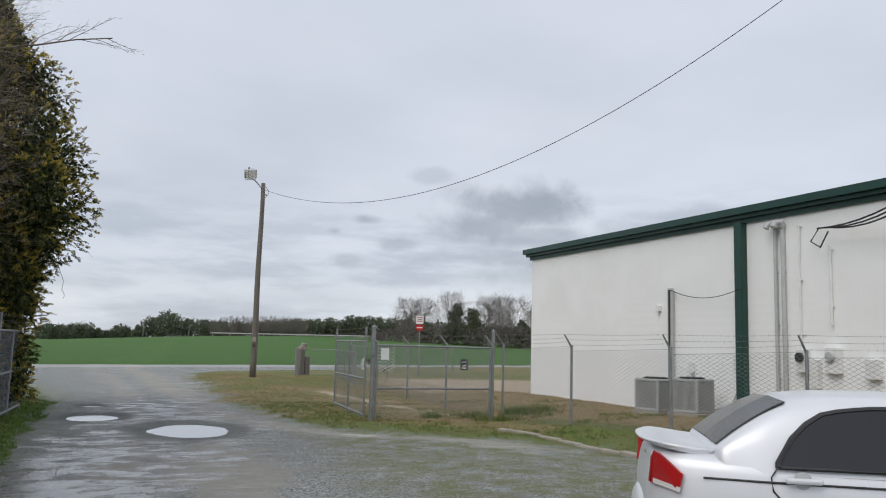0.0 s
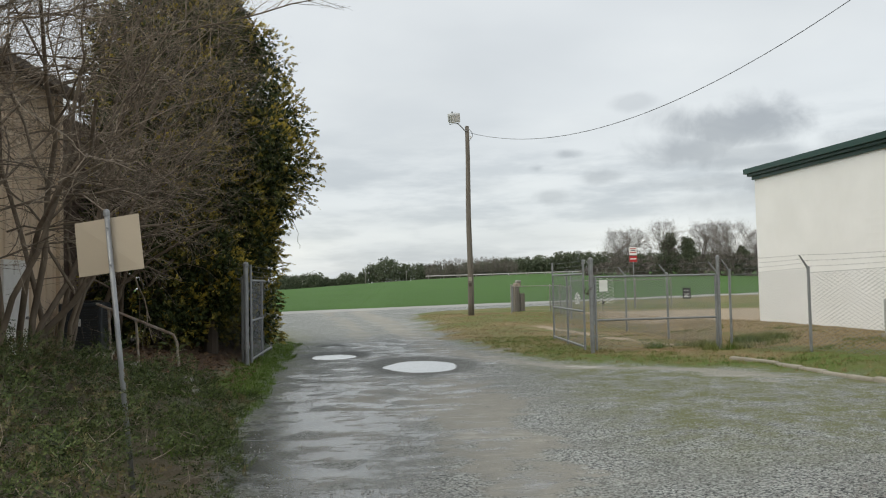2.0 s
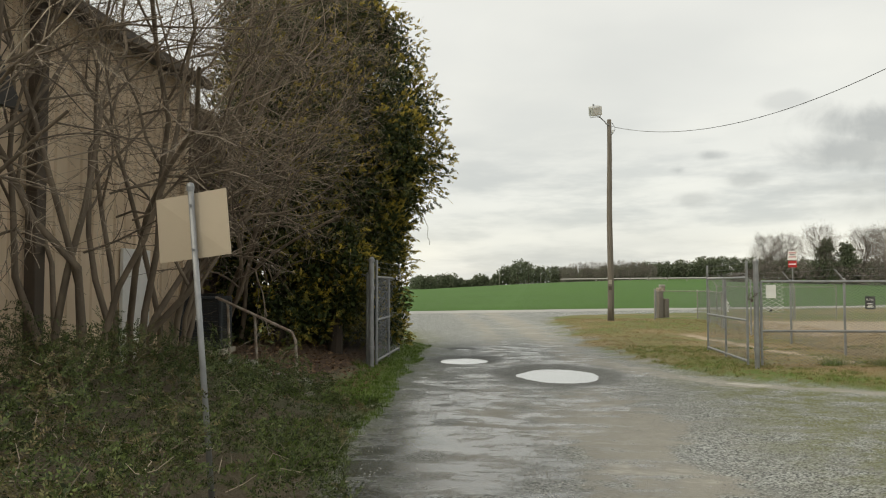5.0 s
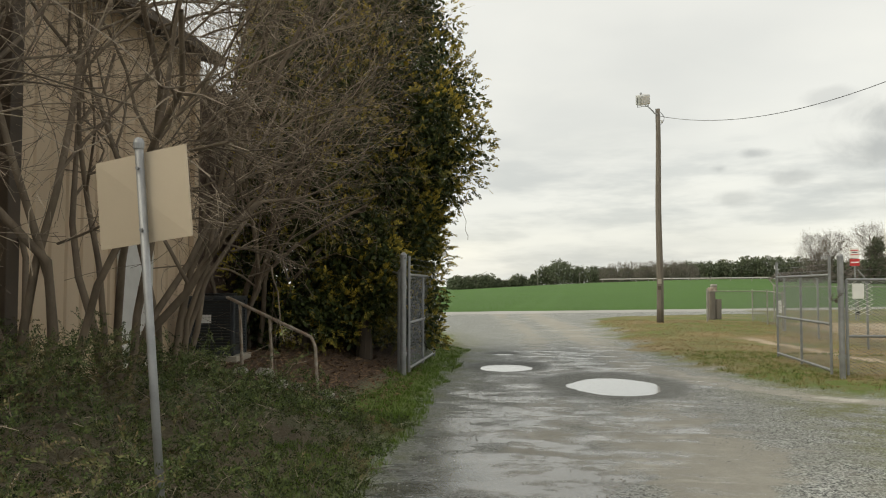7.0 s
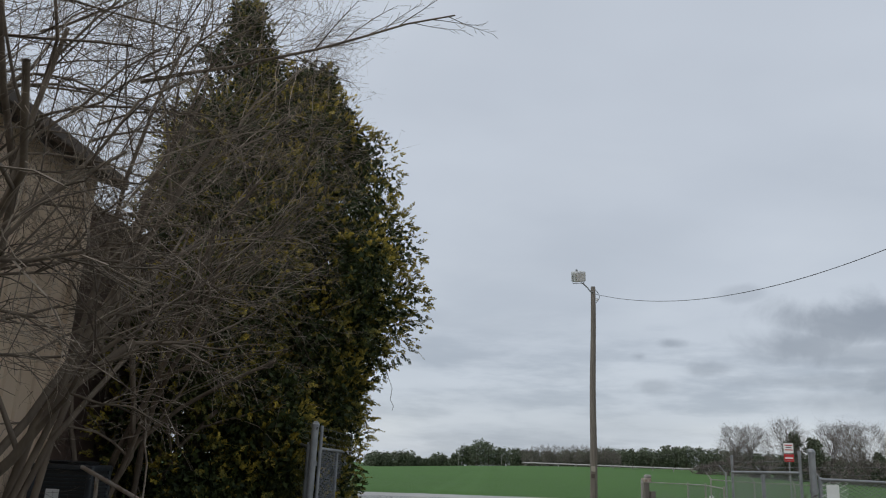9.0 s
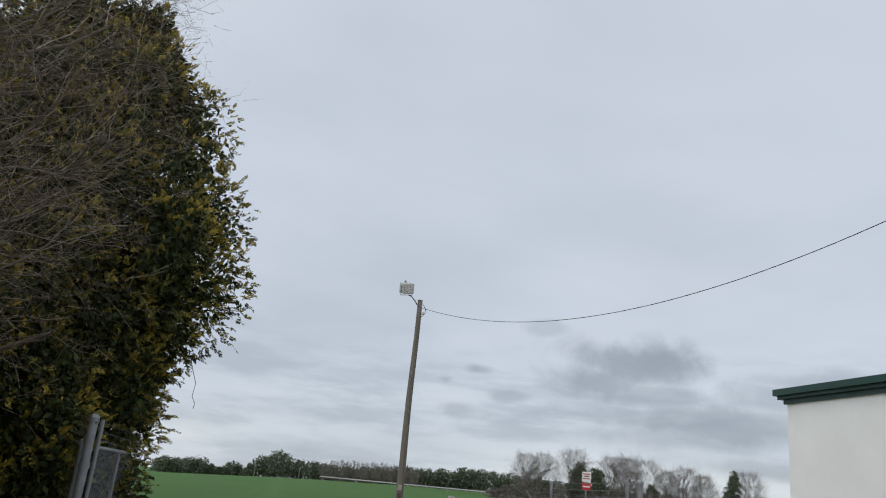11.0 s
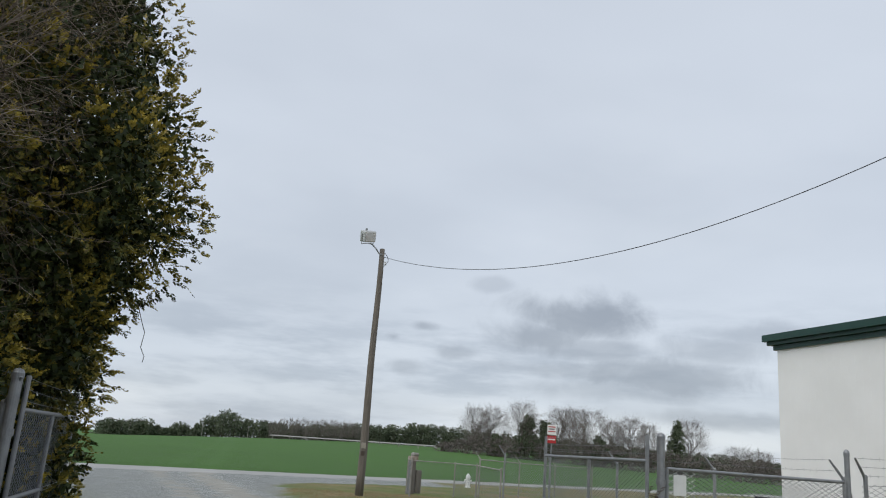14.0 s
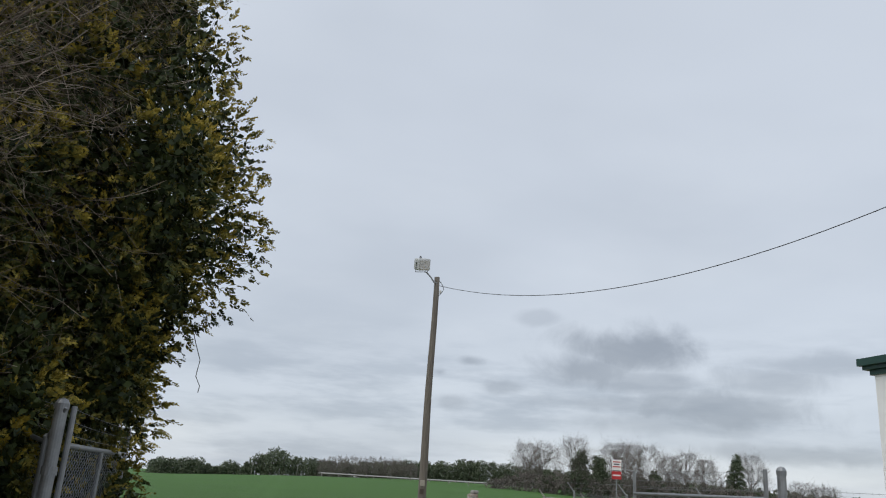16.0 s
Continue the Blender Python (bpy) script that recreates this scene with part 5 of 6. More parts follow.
def evergreen(x, y, seed, prof, label, lobes=60, dens=1.0, squash=1.0, group="evergreens by the gate", leaf=0.15):
    """prof: (height, radius) pairs of the crown; lobes make its outline uneven."""
    r = np.random.RandomState(seed)
    z = hz(x, y)
    zs, rs = np.array(prof).T
    cen, out, tip = [], [], []
    n = int(5200 * dens)
    # lumps spread over the crown's shell
    lh = r.uniform(zs[0], zs[-1], lobes)
    la = r.uniform(0, 2 * np.pi, lobes)
    lr = np.interp(lh, zs, rs) * r.uniform(0.84, 1.12, lobes)
    lc = np.stack([lr * 0.82 * np.cos(la), lr * 0.82 * np.sin(la) * squash, lh], 1)
    lsz = 0.26 + 0.23 * lr * r.uniform(0.4, 1.35, lobes)
    for i in range(lobes):
        k = int(n * lsz[i] ** 2 / np.sum(lsz ** 2))
        d = r.normal(0, 1, (k, 3))
        d /= np.linalg.norm(d, axis=1)[:, None]
        d[:, 2] *= 1.45
        rad = lsz[i] * 0.93 * r.uniform(0.42, 1.0, k) ** 0.42
        cen.append(lc[i] + d * rad[:, None])
        o = d + 0.7 * np.stack([np.cos(la[i]) * np.ones(k), np.sin(la[i]) * np.ones(k), 0.35 * np.ones(k)], 1)
        out.append(o / np.linalg.norm(o, axis=1)[:, None])
        tip.append(np.clip((rad / lsz[i] - 0.60) * 4.0, 0, 1) * np.clip(0.9 + 0.4 * d[:, 2], 0, 1))
    cen, out, tip = np.concatenate(cen), np.concatenate(out), np.concatenate(tip)
    keep = cen[:, 2] > 0.02
    v, t = fronds(r, cen[keep], out[keep], 0.16, 16, leaf * 0.36, 0.55, tip[keep], 0.12)
    # shaded foliage inside each lump closes the crown
    per = int(46 + 20 * dens)
    d = r.normal(0, 1, (lobes * per, 3))
    d /= np.linalg.norm(d, axis=1)[:, None]
    c2 = np.repeat(lc, per, 0) + d * (np.repeat(lsz, per) * 0.80 * r.uniform(0, 1, lobes * per) ** 0.45)[:, None]
    c2[:, :2] *= 0.96
    h = r.uniform(zs[0], zs[-1], 30 * lobes)
    a, q = r.uniform(0, 2 * np.pi, len(h)), np.interp(h, zs, rs) * np.sqrt(r.uniform(0, 0.72, len(h)))
    c2 = np.concatenate([c2, np.stack([q * np.cos(a), q * np.sin(a) * squash, h], 1)])
    c2 = c2[c2[:, 2] > 0.05]
    v2, t2 = spray_cloud(r, c2, r.normal(0, 1, c2.shape), 0.115, 5, 0.1, None, 0.55)
    v, t = np.concatenate([v, v2]), np.concatenate([t, t2 * 0])
    e = thing("evergreen_tree", label, "tree", (x, y, z), 0, group)
    w = Wood(seed)
    top = zs[-1]
    hh = np.linspace(-0.1, top * 0.93, 9)
    g = Geo().tube(np.stack([0.05 * np.sin(hh), 0.05 * np.cos(hh), hh], 1), np.linspace(0.17, 0.02, 9), 9)
    for i in range(0, lobes, 2):
        p0 = np.array((0, 0, max(0.2, lc[i][2] * 0.8)))
        g.tube([p0, (p0 + lc[i]) / 2 + np.array((0, 0, 0.1)), lc[i]], [0.035, 0.022, 0.008], 5, False)
    part("trunk", g, M["bark_dark"], e)
    part("crown", quads_mesh("crown", v, M["evergreen"], 4, t), None, e, "dense dark foliage with golden tips", kind="stuff")
    return e


EG = "dense dark evergreen with golden-green foliage tips"
evergreen(-3.85, 19.5, 5, [(0.1, 1.28), (1.8, 1.22), (3.0, 1.66), (4.4, 2.32), (5.7, 2.16), (7.0, 1.56), (8.2, 0.65), (8.9, 0.2)], EG, 165, 2.5, leaf=0.15)
TENDRIL = np.array([(-1.95, 19.4, 3.45), (-1.88, 19.4, 3.25), (-1.80, 19.42, 3.05), (-1.82, 19.42, 2.85), (-1.76, 19.43, 2.74), (-1.77, 19.43, 2.66)]) - np.array((-3.85, 19.5, hz(-3.85, 19.5)))
part("tendril", Geo().tube(TENDRIL, 0.005, 5), M["bark_dark"], bpy.data.objects["evergreen_tree"], "thin dangling vine")
evergreen(-5.5, 19.8, 6, [(0.2, 1.3), (3.0, 1.6), (6.0, 1.6), (8.0, 1.2), (9.6, 0.6), (10.5, 0.2)], EG + ", the tallest of the row", 90, 0.7)
evergreen(-4.75, 17.6, 7, [(0.25, 1.15), (2.0, 1.35), (4.0, 1.4), (6.0, 1.0), (7.0, 0.3)], EG + " beside the fence", 70, 0.8)
evergreen(-4.2, 22.2, 8, [(0.1, 1.1), (2.5, 1.3), (4.5, 1.4), (6.5, 0.9), (7.6, 0.2)], EG + " beyond the gate leaf", 60, 0.5)

evergreen(-3.55, 17.75, 9, [(0.8, 0.35), (1.6, 0.8), (2.3, 0.7), (2.9, 0.2)], EG + " leaning on the fence", 26, 0.22)

# ---- juniper bed ----


def juniper_bed():
    r = np.random.RandomState(9)
    n = 15500
    x = r.uniform(-7.0, -0.3, n)
    y = r.uniform(1.5, 12.9, n)
    e = edge_left(y) - 0.05 - x + 0.25 * fbm(x * 1.2, y * 1.2, 31) + 0.28 * (1 - sm(y, 7.5, 10))
    keep = (e > 0) & (y + 0.8 * np.abs(x + 1.5) * (x < -1.5) * 0.25 < 12.6) & (x > -5.6)
    x, y, e = x[keep], y[keep], e[keep]
    top = 0.80 * sm(e, 0.0, 0.75) * (1 - 0.75 * sm(y, 10.2, 12.8)) * (0.95 + 0.5 * fbm(x * 0.9, y * 0.9, 33) + 0.95 * fbm(x * 2.3, y * 2.3, 36))
    hh = height(x, y)
    c = np.stack([x, y, hh * 0.6 + top * r.uniform(0.3, 1.0, len(x)) ** 0.4 + 0.04], 1)
    o = r.normal(0, 0.7, (len(x), 3))
    o[:, 2] = np.abs(o[:, 2]) * 0.5 + 0.35
    v, t = fronds(r, c, o, 0.20, 20, 0.028, 0.42, tipv=0.8 * (fbm(x * 1.7, y * 1.7, 35) > 0.20).astype(float))
    j = thing("juniper_bush", "sprawling dark green juniper ground cover with dry twigs", "bush", (0, 0, 0))
    part("foliage", quads_mesh("foliage", v, M["juniper"], 4, t), None, j, kind="stuff")
    g = Geo()
    for i in range(0, len(x), 7):
        p = c[i] - np.array((0, 0, 0.10))
        d = r.normal(0, 0.16, 3)
        d[2] = abs(d[2]) * 0.5 + 0.06
        g.tube([p, p + d * 0.35 + r.normal(0, 0.02, 3), p + d * 0.75 + r.normal(0, 0.04, 3)], [0.004, 0.003, 0.0015], 3, False)
    part("branchwork", g, M["twig"], j, "dry brown twigs", kind="stuff")


juniper_bed()

# ---- grass and weeds ----


def tufts(name, label, pts, blade, n, mat, seed, category="grass"):
    r = np.random.RandomState(seed)
    m = len(pts)
    c = np.repeat(pts, n, 0) + np.concatenate([r.normal(0, blade * 0.45, (m * n, 2)), np.zeros((m * n, 1))], 1)
    d = np.concatenate([r.normal(0, 0.45, (m * n, 2)), np.ones((m * n, 1))], 1)
    ln = blade * r.uniform(0.4, 1.2, m * n)[:, None]
    s = np.stack([d[:, 1], -d[:, 0], np.zeros(m * n)], 1) + r.normal(0, 0.3, (m * n, 3))
    s /= np.linalg.norm(s, axis=1)[:, None]
    wd = 0.0045 + blade * 0.02
    top = c + d * ln
    v = np.stack([c - s * wd, c + s * wd, top], 1).reshape(-1, 3)
    tip = np.repeat(np.repeat(r.uniform(0, 1, m), n), 3)
    me = quads_mesh(name, v, M[mat], 3, tip)
    return solo(name, me, None, label, category, "stuff")


def scatter(n, x0, x1, y0, y1, test, seed):
    r = np.random.RandomState(seed)
    x, y = r.uniform(x0, x1, n), r.uniform(y0, y1, n)
    k = test(x, y)
    x, y = x[k], y[k]
    return np.stack([x, y, height(x, y) - 0.01], 1)


def right_of(x, y):
    return x - edge_right(y) + 0.35 * fbm(x * 0.9, y * 0.9, 11)


tufts("grass", "short green weedy grass along the verge", scatter(9000, 3, 13, 9, 24, lambda x, y: (right_of(x, y) > 0.2) & (fbm(x * 0.8, y * 0.8, 51) + 0.6 * np.exp(-((right_of(x, y) - 1.2) / 1.0) ** 2) > 0.18) & (x < wall_x(y) - 0.4), 52), 0.065, 10, "grass", 53)
tufts("dry_grass", "short straw-coloured winter grass", scatter(14000, 1.5, 14, 9, 40, lambda x, y: (right_of(x, y) > 0.25) & (x < wall_x(y) - 0.1) & ~((y > 19) & (y < 30) & (np.abs(x - np.interp(y, [18, 20, 22.6, 29], [8.0, 7.4, 6.8, 5.7])) < 0.75)), 54), 0.05, 8, "straw", 55)
tufts("grass", "bright green grass below the juniper bed", scatter(6000, -3.6, -0.6, 4, 24, lambda x, y: (edge_left(y) - x + 0.2 * fbm(x, y, 3) > -0.05) & (y > 8.5) & (edge_left(y) - x < 0.9 + 0.5 * fbm(x * 1.3, y * 1.3, 5)) & ~((y > 11.3) & (y < 12.9) & (x < -1.6)), 56), 0.075, 12, "lush", 57)
tufts("weeds", "taller green weeds at the gate foot", scatter(900, 6.6, 10.2, 17.6, 20.0, lambda x, y: (np.abs(y - 18.7 - 0.15 * (x - 7.4)) < 0.75) & (fbm(x * 1.6, y * 1.6, 58) > 0.12), 59), 0.20, 18, "grass", 60, "weeds")


def leaf_litter():
    """Dead leaves and bark chips lying on the bare soil of the bank."""
    r = np.random.RandomState(62)
    n = 7000
    x, y = r.uniform(-5.4, -1.9, n), r.uniform(12.2, 18.6, n)
    k = (x < edge_left(y) - 0.45) & (fbm(x * 1.3, y * 1.3, 63) + r.uniform(-0.5, 0.5, n) > -0.25)
    x, y = x[k], y[k]
    m = len(x)
    c = np.stack([x, y, height(x, y) + 0.012], 1)
    a, ln = r.uniform(0, 6.28, m), r.uniform(0.02, 0.055, m)
    u = np.stack([np.cos(a), np.sin(a), r.normal(0, 0.25, m)], 1) * ln[:, None]
    w = np.stack([-np.sin(a), np.cos(a), r.normal(0, 0.35, m)], 1) * (ln * r.uniform(0.2, 0.45, m))[:, None]
    v = np.stack([c - u, c + w, c + u, c - w], 1).reshape(-1, 3)
    q = Mat("dead_leaf")
    q.put("Base Color", q.mix(q.island(), (0.085, 0.045, 0.025), (0.30, 0.185, 0.105))).put("Roughness", 0.8)
    solo("leaf_litter", quads_mesh("leaf_litter", v, q.m, 4), None, "reddish-brown dead leaves on bare soil", "leaves", "stuff")


leaf_litter()
tufts("weeds", "bright green weeds at the foot of the bank", scatter(1500, -3.3, -1.7, 11.9, 13.6, lambda x, y: (np.abs(y - 12.85 - 0.35 * (x + 2.5)) < 0.30 + 0.2 * fbm(x * 2, y * 2, 64)), 65), 0.085, 16, "lush", 66, "weeds")


def kerb():
    ys = np.linspace(16.1, 2.0, 24)
    xs = np.interp(ys, [2, 11.8, 13.9, 15.8, 16.1], [9.3, 8.42, 8.12, 7.66, 7.5])
    k = thing("kerb", "worn low concrete kerb half sunk in grass", "kerb", kind="structure")
    r = random.Random(4)
    for i in range(len(ys) - 1):
        a, b = np.array((xs[i], ys[i])), np.array((xs[i + 1], ys[i + 1]))
        c, l = (a + b) / 2, np.linalg.norm(b - a)
        g = Geo().box((c[0], c[1], hz(c[0] - 0.15, c[1]) + 0.0 + r.uniform(-0.025, 0.015)), (l - 0.012, 0.15, 0.15), math.degrees(math.atan2(*(b - a)[::-1])), 0.03)
        part("kerb_stone", g, M["concrete"], k)


kerb()

# ---- distance ----


def crown_points(r, n, cx, cy, cz, rx, rz):
    d = r.normal(0, 1, (n, 3))
    d /= np.linalg.norm(d, axis=1)[:, None]
    q = r.uniform(0.2, 1, n)[:, None] ** 0.45
    return np.array((cx, cy, cz)) + d * q * np.array((rx, rx, rz)), d


def rim_point(az, dist):
    """A spot on the ground at an azimuth (degrees from y) and a distance."""
    x, y = dist * math.sin(radians(az)), 4 + dist * math.cos(radians(az))
    return x, y, hz(x, y)


def crown_height(az, dist, ground, tops):
    """Height of a tree whose top stands at the skyline's elevation there."""
    return 1.75 + dist * math.tan(radians(float(np.interp(az, *tops)))) - ground


def far_pines():
    """A dark row of round-topped pines beyond the field."""
    r = np.random.RandomState(70)
    tops = ([-8.6, -7.3, -6, -5.2, -4.5, -3.8, -3.1, -2.6, -2.1, -1.4, -0.6, 0, 1.2, 2, 4, 8, 10, 13, 15, 18, 24, 30, 37],
            [0.66, 0.80, 0.78, 0.42, 0.40, 0.86, 0.40, 1.1, 1.45, 1.95, 1.80, 1.45, 1.40, 1.36, 1.3, 1.62, 1.78, 1.98, 1.9, 1.75, 1.5, 1.35, 1.1])
    cs, os_ = [], []
    g = Geo()
    az = -8.7
    while az < 37:
        for row in range(2):
            a, dist = az + r.uniform(-0.12, 0.12), 318 + row * 8 + r.uniform(-3, 3)
            x, y, z = rim_point(a, dist)
            h = crown_height(a, dist, z, tops) * r.uniform(0.74, 1.05)
            wide = r.uniform(1.5, 2.5) * min(1.0, 0.45 + h / 12)
            g.tube([(x, y, z - 0.3), (x, y, z + h * 0.85)], [0.2, 0.06], 5, False)
            for k in range(6):
                f = 0.12 + 0.155 * k
                w = wide * (0.85 + 0.5 * math.sin(math.pi * (0.15 + 0.75 * f)) - 0.62 * max(0, f - 0.55))
                c, d = crown_points(r, 15, x + r.normal(0, 0.5), y + r.normal(0, 0.5), z + h * f, w * r.uniform(0.8, 1.15), h * 0.12)
                cs.append(c), os_.append(d)
        az += r.uniform(0.30, 0.52)
    v, t = spray_cloud(r, np.concatenate(cs), np.concatenate(os_), 0.70, 6, tipv=None, w=0.75)
    w = thing("pine_wood", "dark row of round-topped pines beyond the green field", "trees", kind="stuff")
    part("crowns", quads_mesh("crowns", v, M["pine"], 4, t), None, w, kind="stuff")
    part("trunks", g, M["bark_dark"], w, kind="stuff")


far_pines()


def twig_fan(r, base, h, wide, n, width, low=0.25, lean=0.35, spread=0.28):
    """Fine upright twigs that fill a bare crown; returns loose triangles."""
    t = low + (1 - low) * r.uniform(0, 1, n) ** 0.8
    a = r.uniform(0, 2 * np.pi, n)
    q = wide * np.sqrt(r.uniform(0, 1, n)) * np.sin(np.pi * np.clip(0.12 + 0.80 * t, 0, 1)) ** 0.7
    b = np.asarray(base) + np.stack([q * np.cos(a), q * np.sin(a), t * h * 0.9], 1)
    d = np.stack([lean * np.cos(a), lean * np.sin(a), np.ones(n)], 1) + r.normal(0, spread, (n, 3))
    ln = h * r.uniform(0.06, 0.16, n)[:, None] * (1.15 - 0.5 * t[:, None])
    s = np.cross(d, r.normal(0, 1, (n, 3)))
    s /= np.linalg.norm(s, axis=1)[:, None]
    return np.stack([b - s * width, b + s * width, b + d * ln], 1).reshape(-1, 3)


def bare_wood():
    """A hazy stand of slim leafless trees in front of the pines."""
    r = np.random.RandomState(71)
    tops = ([1.8, 2.6, 5, 7.4, 8.6], [1.35, 1.72, 1.86, 1.90, 1.55])
    tri, g = [], Geo()
    for az in np.arange(1.9, 8.7, 0.085):
        dist = 309 + r.uniform(-5, 4)
        x, y, z = rim_point(az + r.uniform(-0.04, 0.04), dist)
        h = crown_height(az, dist, z, tops) * r.uniform(0.85, 1.03)
        g.tube([(x, y, z - 0.2), (x + r.normal(0, 0.15), y, z + h * 0.5), (x + r.normal(0, 0.25), y, z + h)], [0.07, 0.045, 0.012], 3, False)
        tri.append(twig_fan(r, (x, y, z), h, 0.75, 150, 0.028, 0.18, 0.22))
    t = thing("bare_wood", "brown leafless wood in front of the far pines", "trees", kind="stuff")
    part("stems", g, M["thicket"], t, kind="stuff")
    part("twig_haze", quads_mesh("twig_haze", np.concatenate(tri), M["thicket"], 3), None, t, kind="stuff")


bare_wood()
# taller bare trees at the field edge: azimuth, elevation of the top, crown half width
for i, (az, top, wide) in enumerate(((15.9, 3.7, 3.4), (17.1, 3.9, 3.8), (19.1, 4.2, 4.2), (21.7, 4.05, 3.8), (22.8, 4.15, 4.0), (23.9, 3.9, 3.6), (25.3, 3.4, 2.8), (26.5, 3.75, 3.8), (27.6, 3.2, 2.6), (30.3, 3.75, 4.0), (33.4, 2.1, 4.5), (34.6, 1.8, 3.5))):
    x, y, z = rim_point(az, 232 + 7 * math.sin(i * 2.1))
    h = crown_height(az, 232, z, ([0, 90], [top, top]))
    w = Wood(80 + i)
    for sx in range(2):
        w.grow((w.r.uniform(-0.5, 0.5), 0, -0.2), (w.r.normal(0, 0.08), w.r.normal(0, 0.08), 1), h * 0.56, h * 0.017, 3, 0.07, None, (5, 6, 6, 7), 0.14, 0.85, 0.56)
    g = Geo()
    for p, q in w.thick + w.thin:
        g.tube(p, np.maximum(q, 0.020), 3, False)
    t = thing("field_tree", "tall leafless tree with a domed crown at the field edge", "tree", (x, y, z), 0, "trees at the field edge")
    part("branchwork", g, M["thicket"], t)
    part("twig_haze", quads_mesh("twig_haze", twig_fan(w.r, (0, 0, 0), h * 0.98, wide * 1.25, 2000, 0.016, 0.30, 1.0, 0.6), M["thicket"], 3), None, t, kind="stuff")


def far_shrubs():
    r = np.random.RandomState(90)
    cs, os_ = [], []
    tops = ([13.5, 14.5, 16, 18, 20, 24, 25, 28, 29, 33, 35, 37], [0.9, 1.3, 1.75, 1.7, 1.9, 1.9, 1.5, 1.6, 1.4, 1.35, 0.95, 0.8])
    for az in np.arange(13.6, 37, 0.30):
        x, y, z = rim_point(az, 224 + r.uniform(-4, 4))
        h = crown_height(az, 224, z, tops) * r.uniform(0.7, 1.1)
        c, d = crown_points(r, 26, x, y, z + h * 0.45, 1.7, h * 0.55)
        cs.append(c), os_.append(d)
    v, t = spray_cloud(r, np.concatenate(cs), np.concatenate(os_), 0.55, 14, w=0.35)
    s = thing("brush_row", "brown winter brush along the field edge", "bushes", kind="stuff")
    part("brush", quads_mesh("brush", v, M["thicket"], 4, t), None, s, kind="stuff")
    for az, top, rad in ((19.4, 3.0, 5.6), (20.7, 2.75, 4.6), (24.4, 1.9, 3.2), (29.5, 3.25, 3.6), (17.4, 1.6, 2.6)):
        x, y, z = rim_point(az, 226)
        h = crown_height(az, 226, z, ([0, 90], [top, top]))
        cs, os_ = [], []
        for k in range(18):
            f = (k + 0.6) / 18
            c, d = crown_points(r, 22, r.normal(0, rad * 0.25 * (1.2 - f)), r.normal(0, rad * 0.25), h * f * 0.95, rad * 0.72 * (1.15 - f) + 0.3, h * 0.10)
            cs.append(c), os_.append(d)
        v, t = spray_cloud(r, np.concatenate(cs), np.concatenate(os_), 0.5, 14, w=0.6)
        e = thing("cedar_tree", "dark green cedar at the field edge", "tree", (x, y, z), 0, "cedars at the field edge")
        part("crown", quads_mesh("crown", v, M["pine"], 4, t), None, e)
        part("trunk", Geo().rod((0, 0, -0.2), (0, 0, h * 0.8), 0.16, 6), M["bark_dark"], e)


far_shrubs()


def long_shed():
    """A long low white roof across the field."""
    a, b = np.array((9.5, 262.0)), np.array((53.5, 230.0))
    s = thing("long_shed", "long low farm shed with a white roof", "shed")
    za, zb = hz(*a), hz(*b)
    d = (b - a) / np.linalg.norm(b - a)
    n = np.array((-d[1], d[0]))
    if n[1] > 0:
        n = -n
    g = Geo()
    v = []
    for p, z in ((a, za), (b, zb)):
        for off, hh in ((1.9, 0.95), (0, 1.2), (-1.9, 0.95), (-1.9, 0.85), (0, 1.1), (1.9, 0.85)):
            v.append((p[0] + n[0] * off, p[1] + n[1] * off, z + hh))
    g.add(v, [(0, 1, 7, 6), (1, 2, 8, 7), (2, 3, 9, 8), (5, 0, 6, 11), (4, 5, 11, 10), (3, 4, 10, 9), (0, 5, 4, 1), (1, 4, 3, 2), (6, 7, 10, 11), (7, 8, 9, 10)])
    part("roof", g, M["galv_old"], s, "pale metal roof")
    for k in range(9):
        p = a + (b - a) * (k + 0.2) / 9
        z = hz(*p)
        part("post", Geo().box((p[0] + n[0] * 1.7, p[1] + n[1] * 1.7, z + 0.42), (0.25, 0.25, 0.95)), M["galv_old"], s)


long_shed()
for x, y, h in ((-12.5, 292, 4.2), (2.5, 296, 4.0)):
    q = thing("field_post", "thin pale post standing in the field", "post", (x, y, hz(x, y)), 0, "posts in the field")
    part("shaft", Geo().rod((0, 0, -0.1), (0, 0, h), 0.10, 6), M["galv_old"], q)
    part("arm", Geo().box((0, 0, h * 0.85), (0.9, 0.12, 0.12), 0, 0.02), M["galv_old"], q)

# ---- parked car ----


def loft(g, secs, cap=True):
    n = len(secs[0])
    base = g.n
    g.add(np.concatenate(secs), [])
    for i in range(len(secs) - 1):
        for j in range(n - 1):
            a = base + i * n + j
            g.f.append((a, a + 1, a + n + 1, a + n))
    if cap:
        g.f.append(tuple(base + j for j in range(n))[::-1])
        g.f.append(tuple(base + (len(secs) - 1) * n + j for j in range(n)))
    return g


def smooth_part(name, g, mat, parent, label="", levels=1):
    o = part(name, g, mat, parent, label, True)
    m = o.modifiers.new("smooth", "SUBSURF")
    m.levels = m.render_levels = levels
    return o


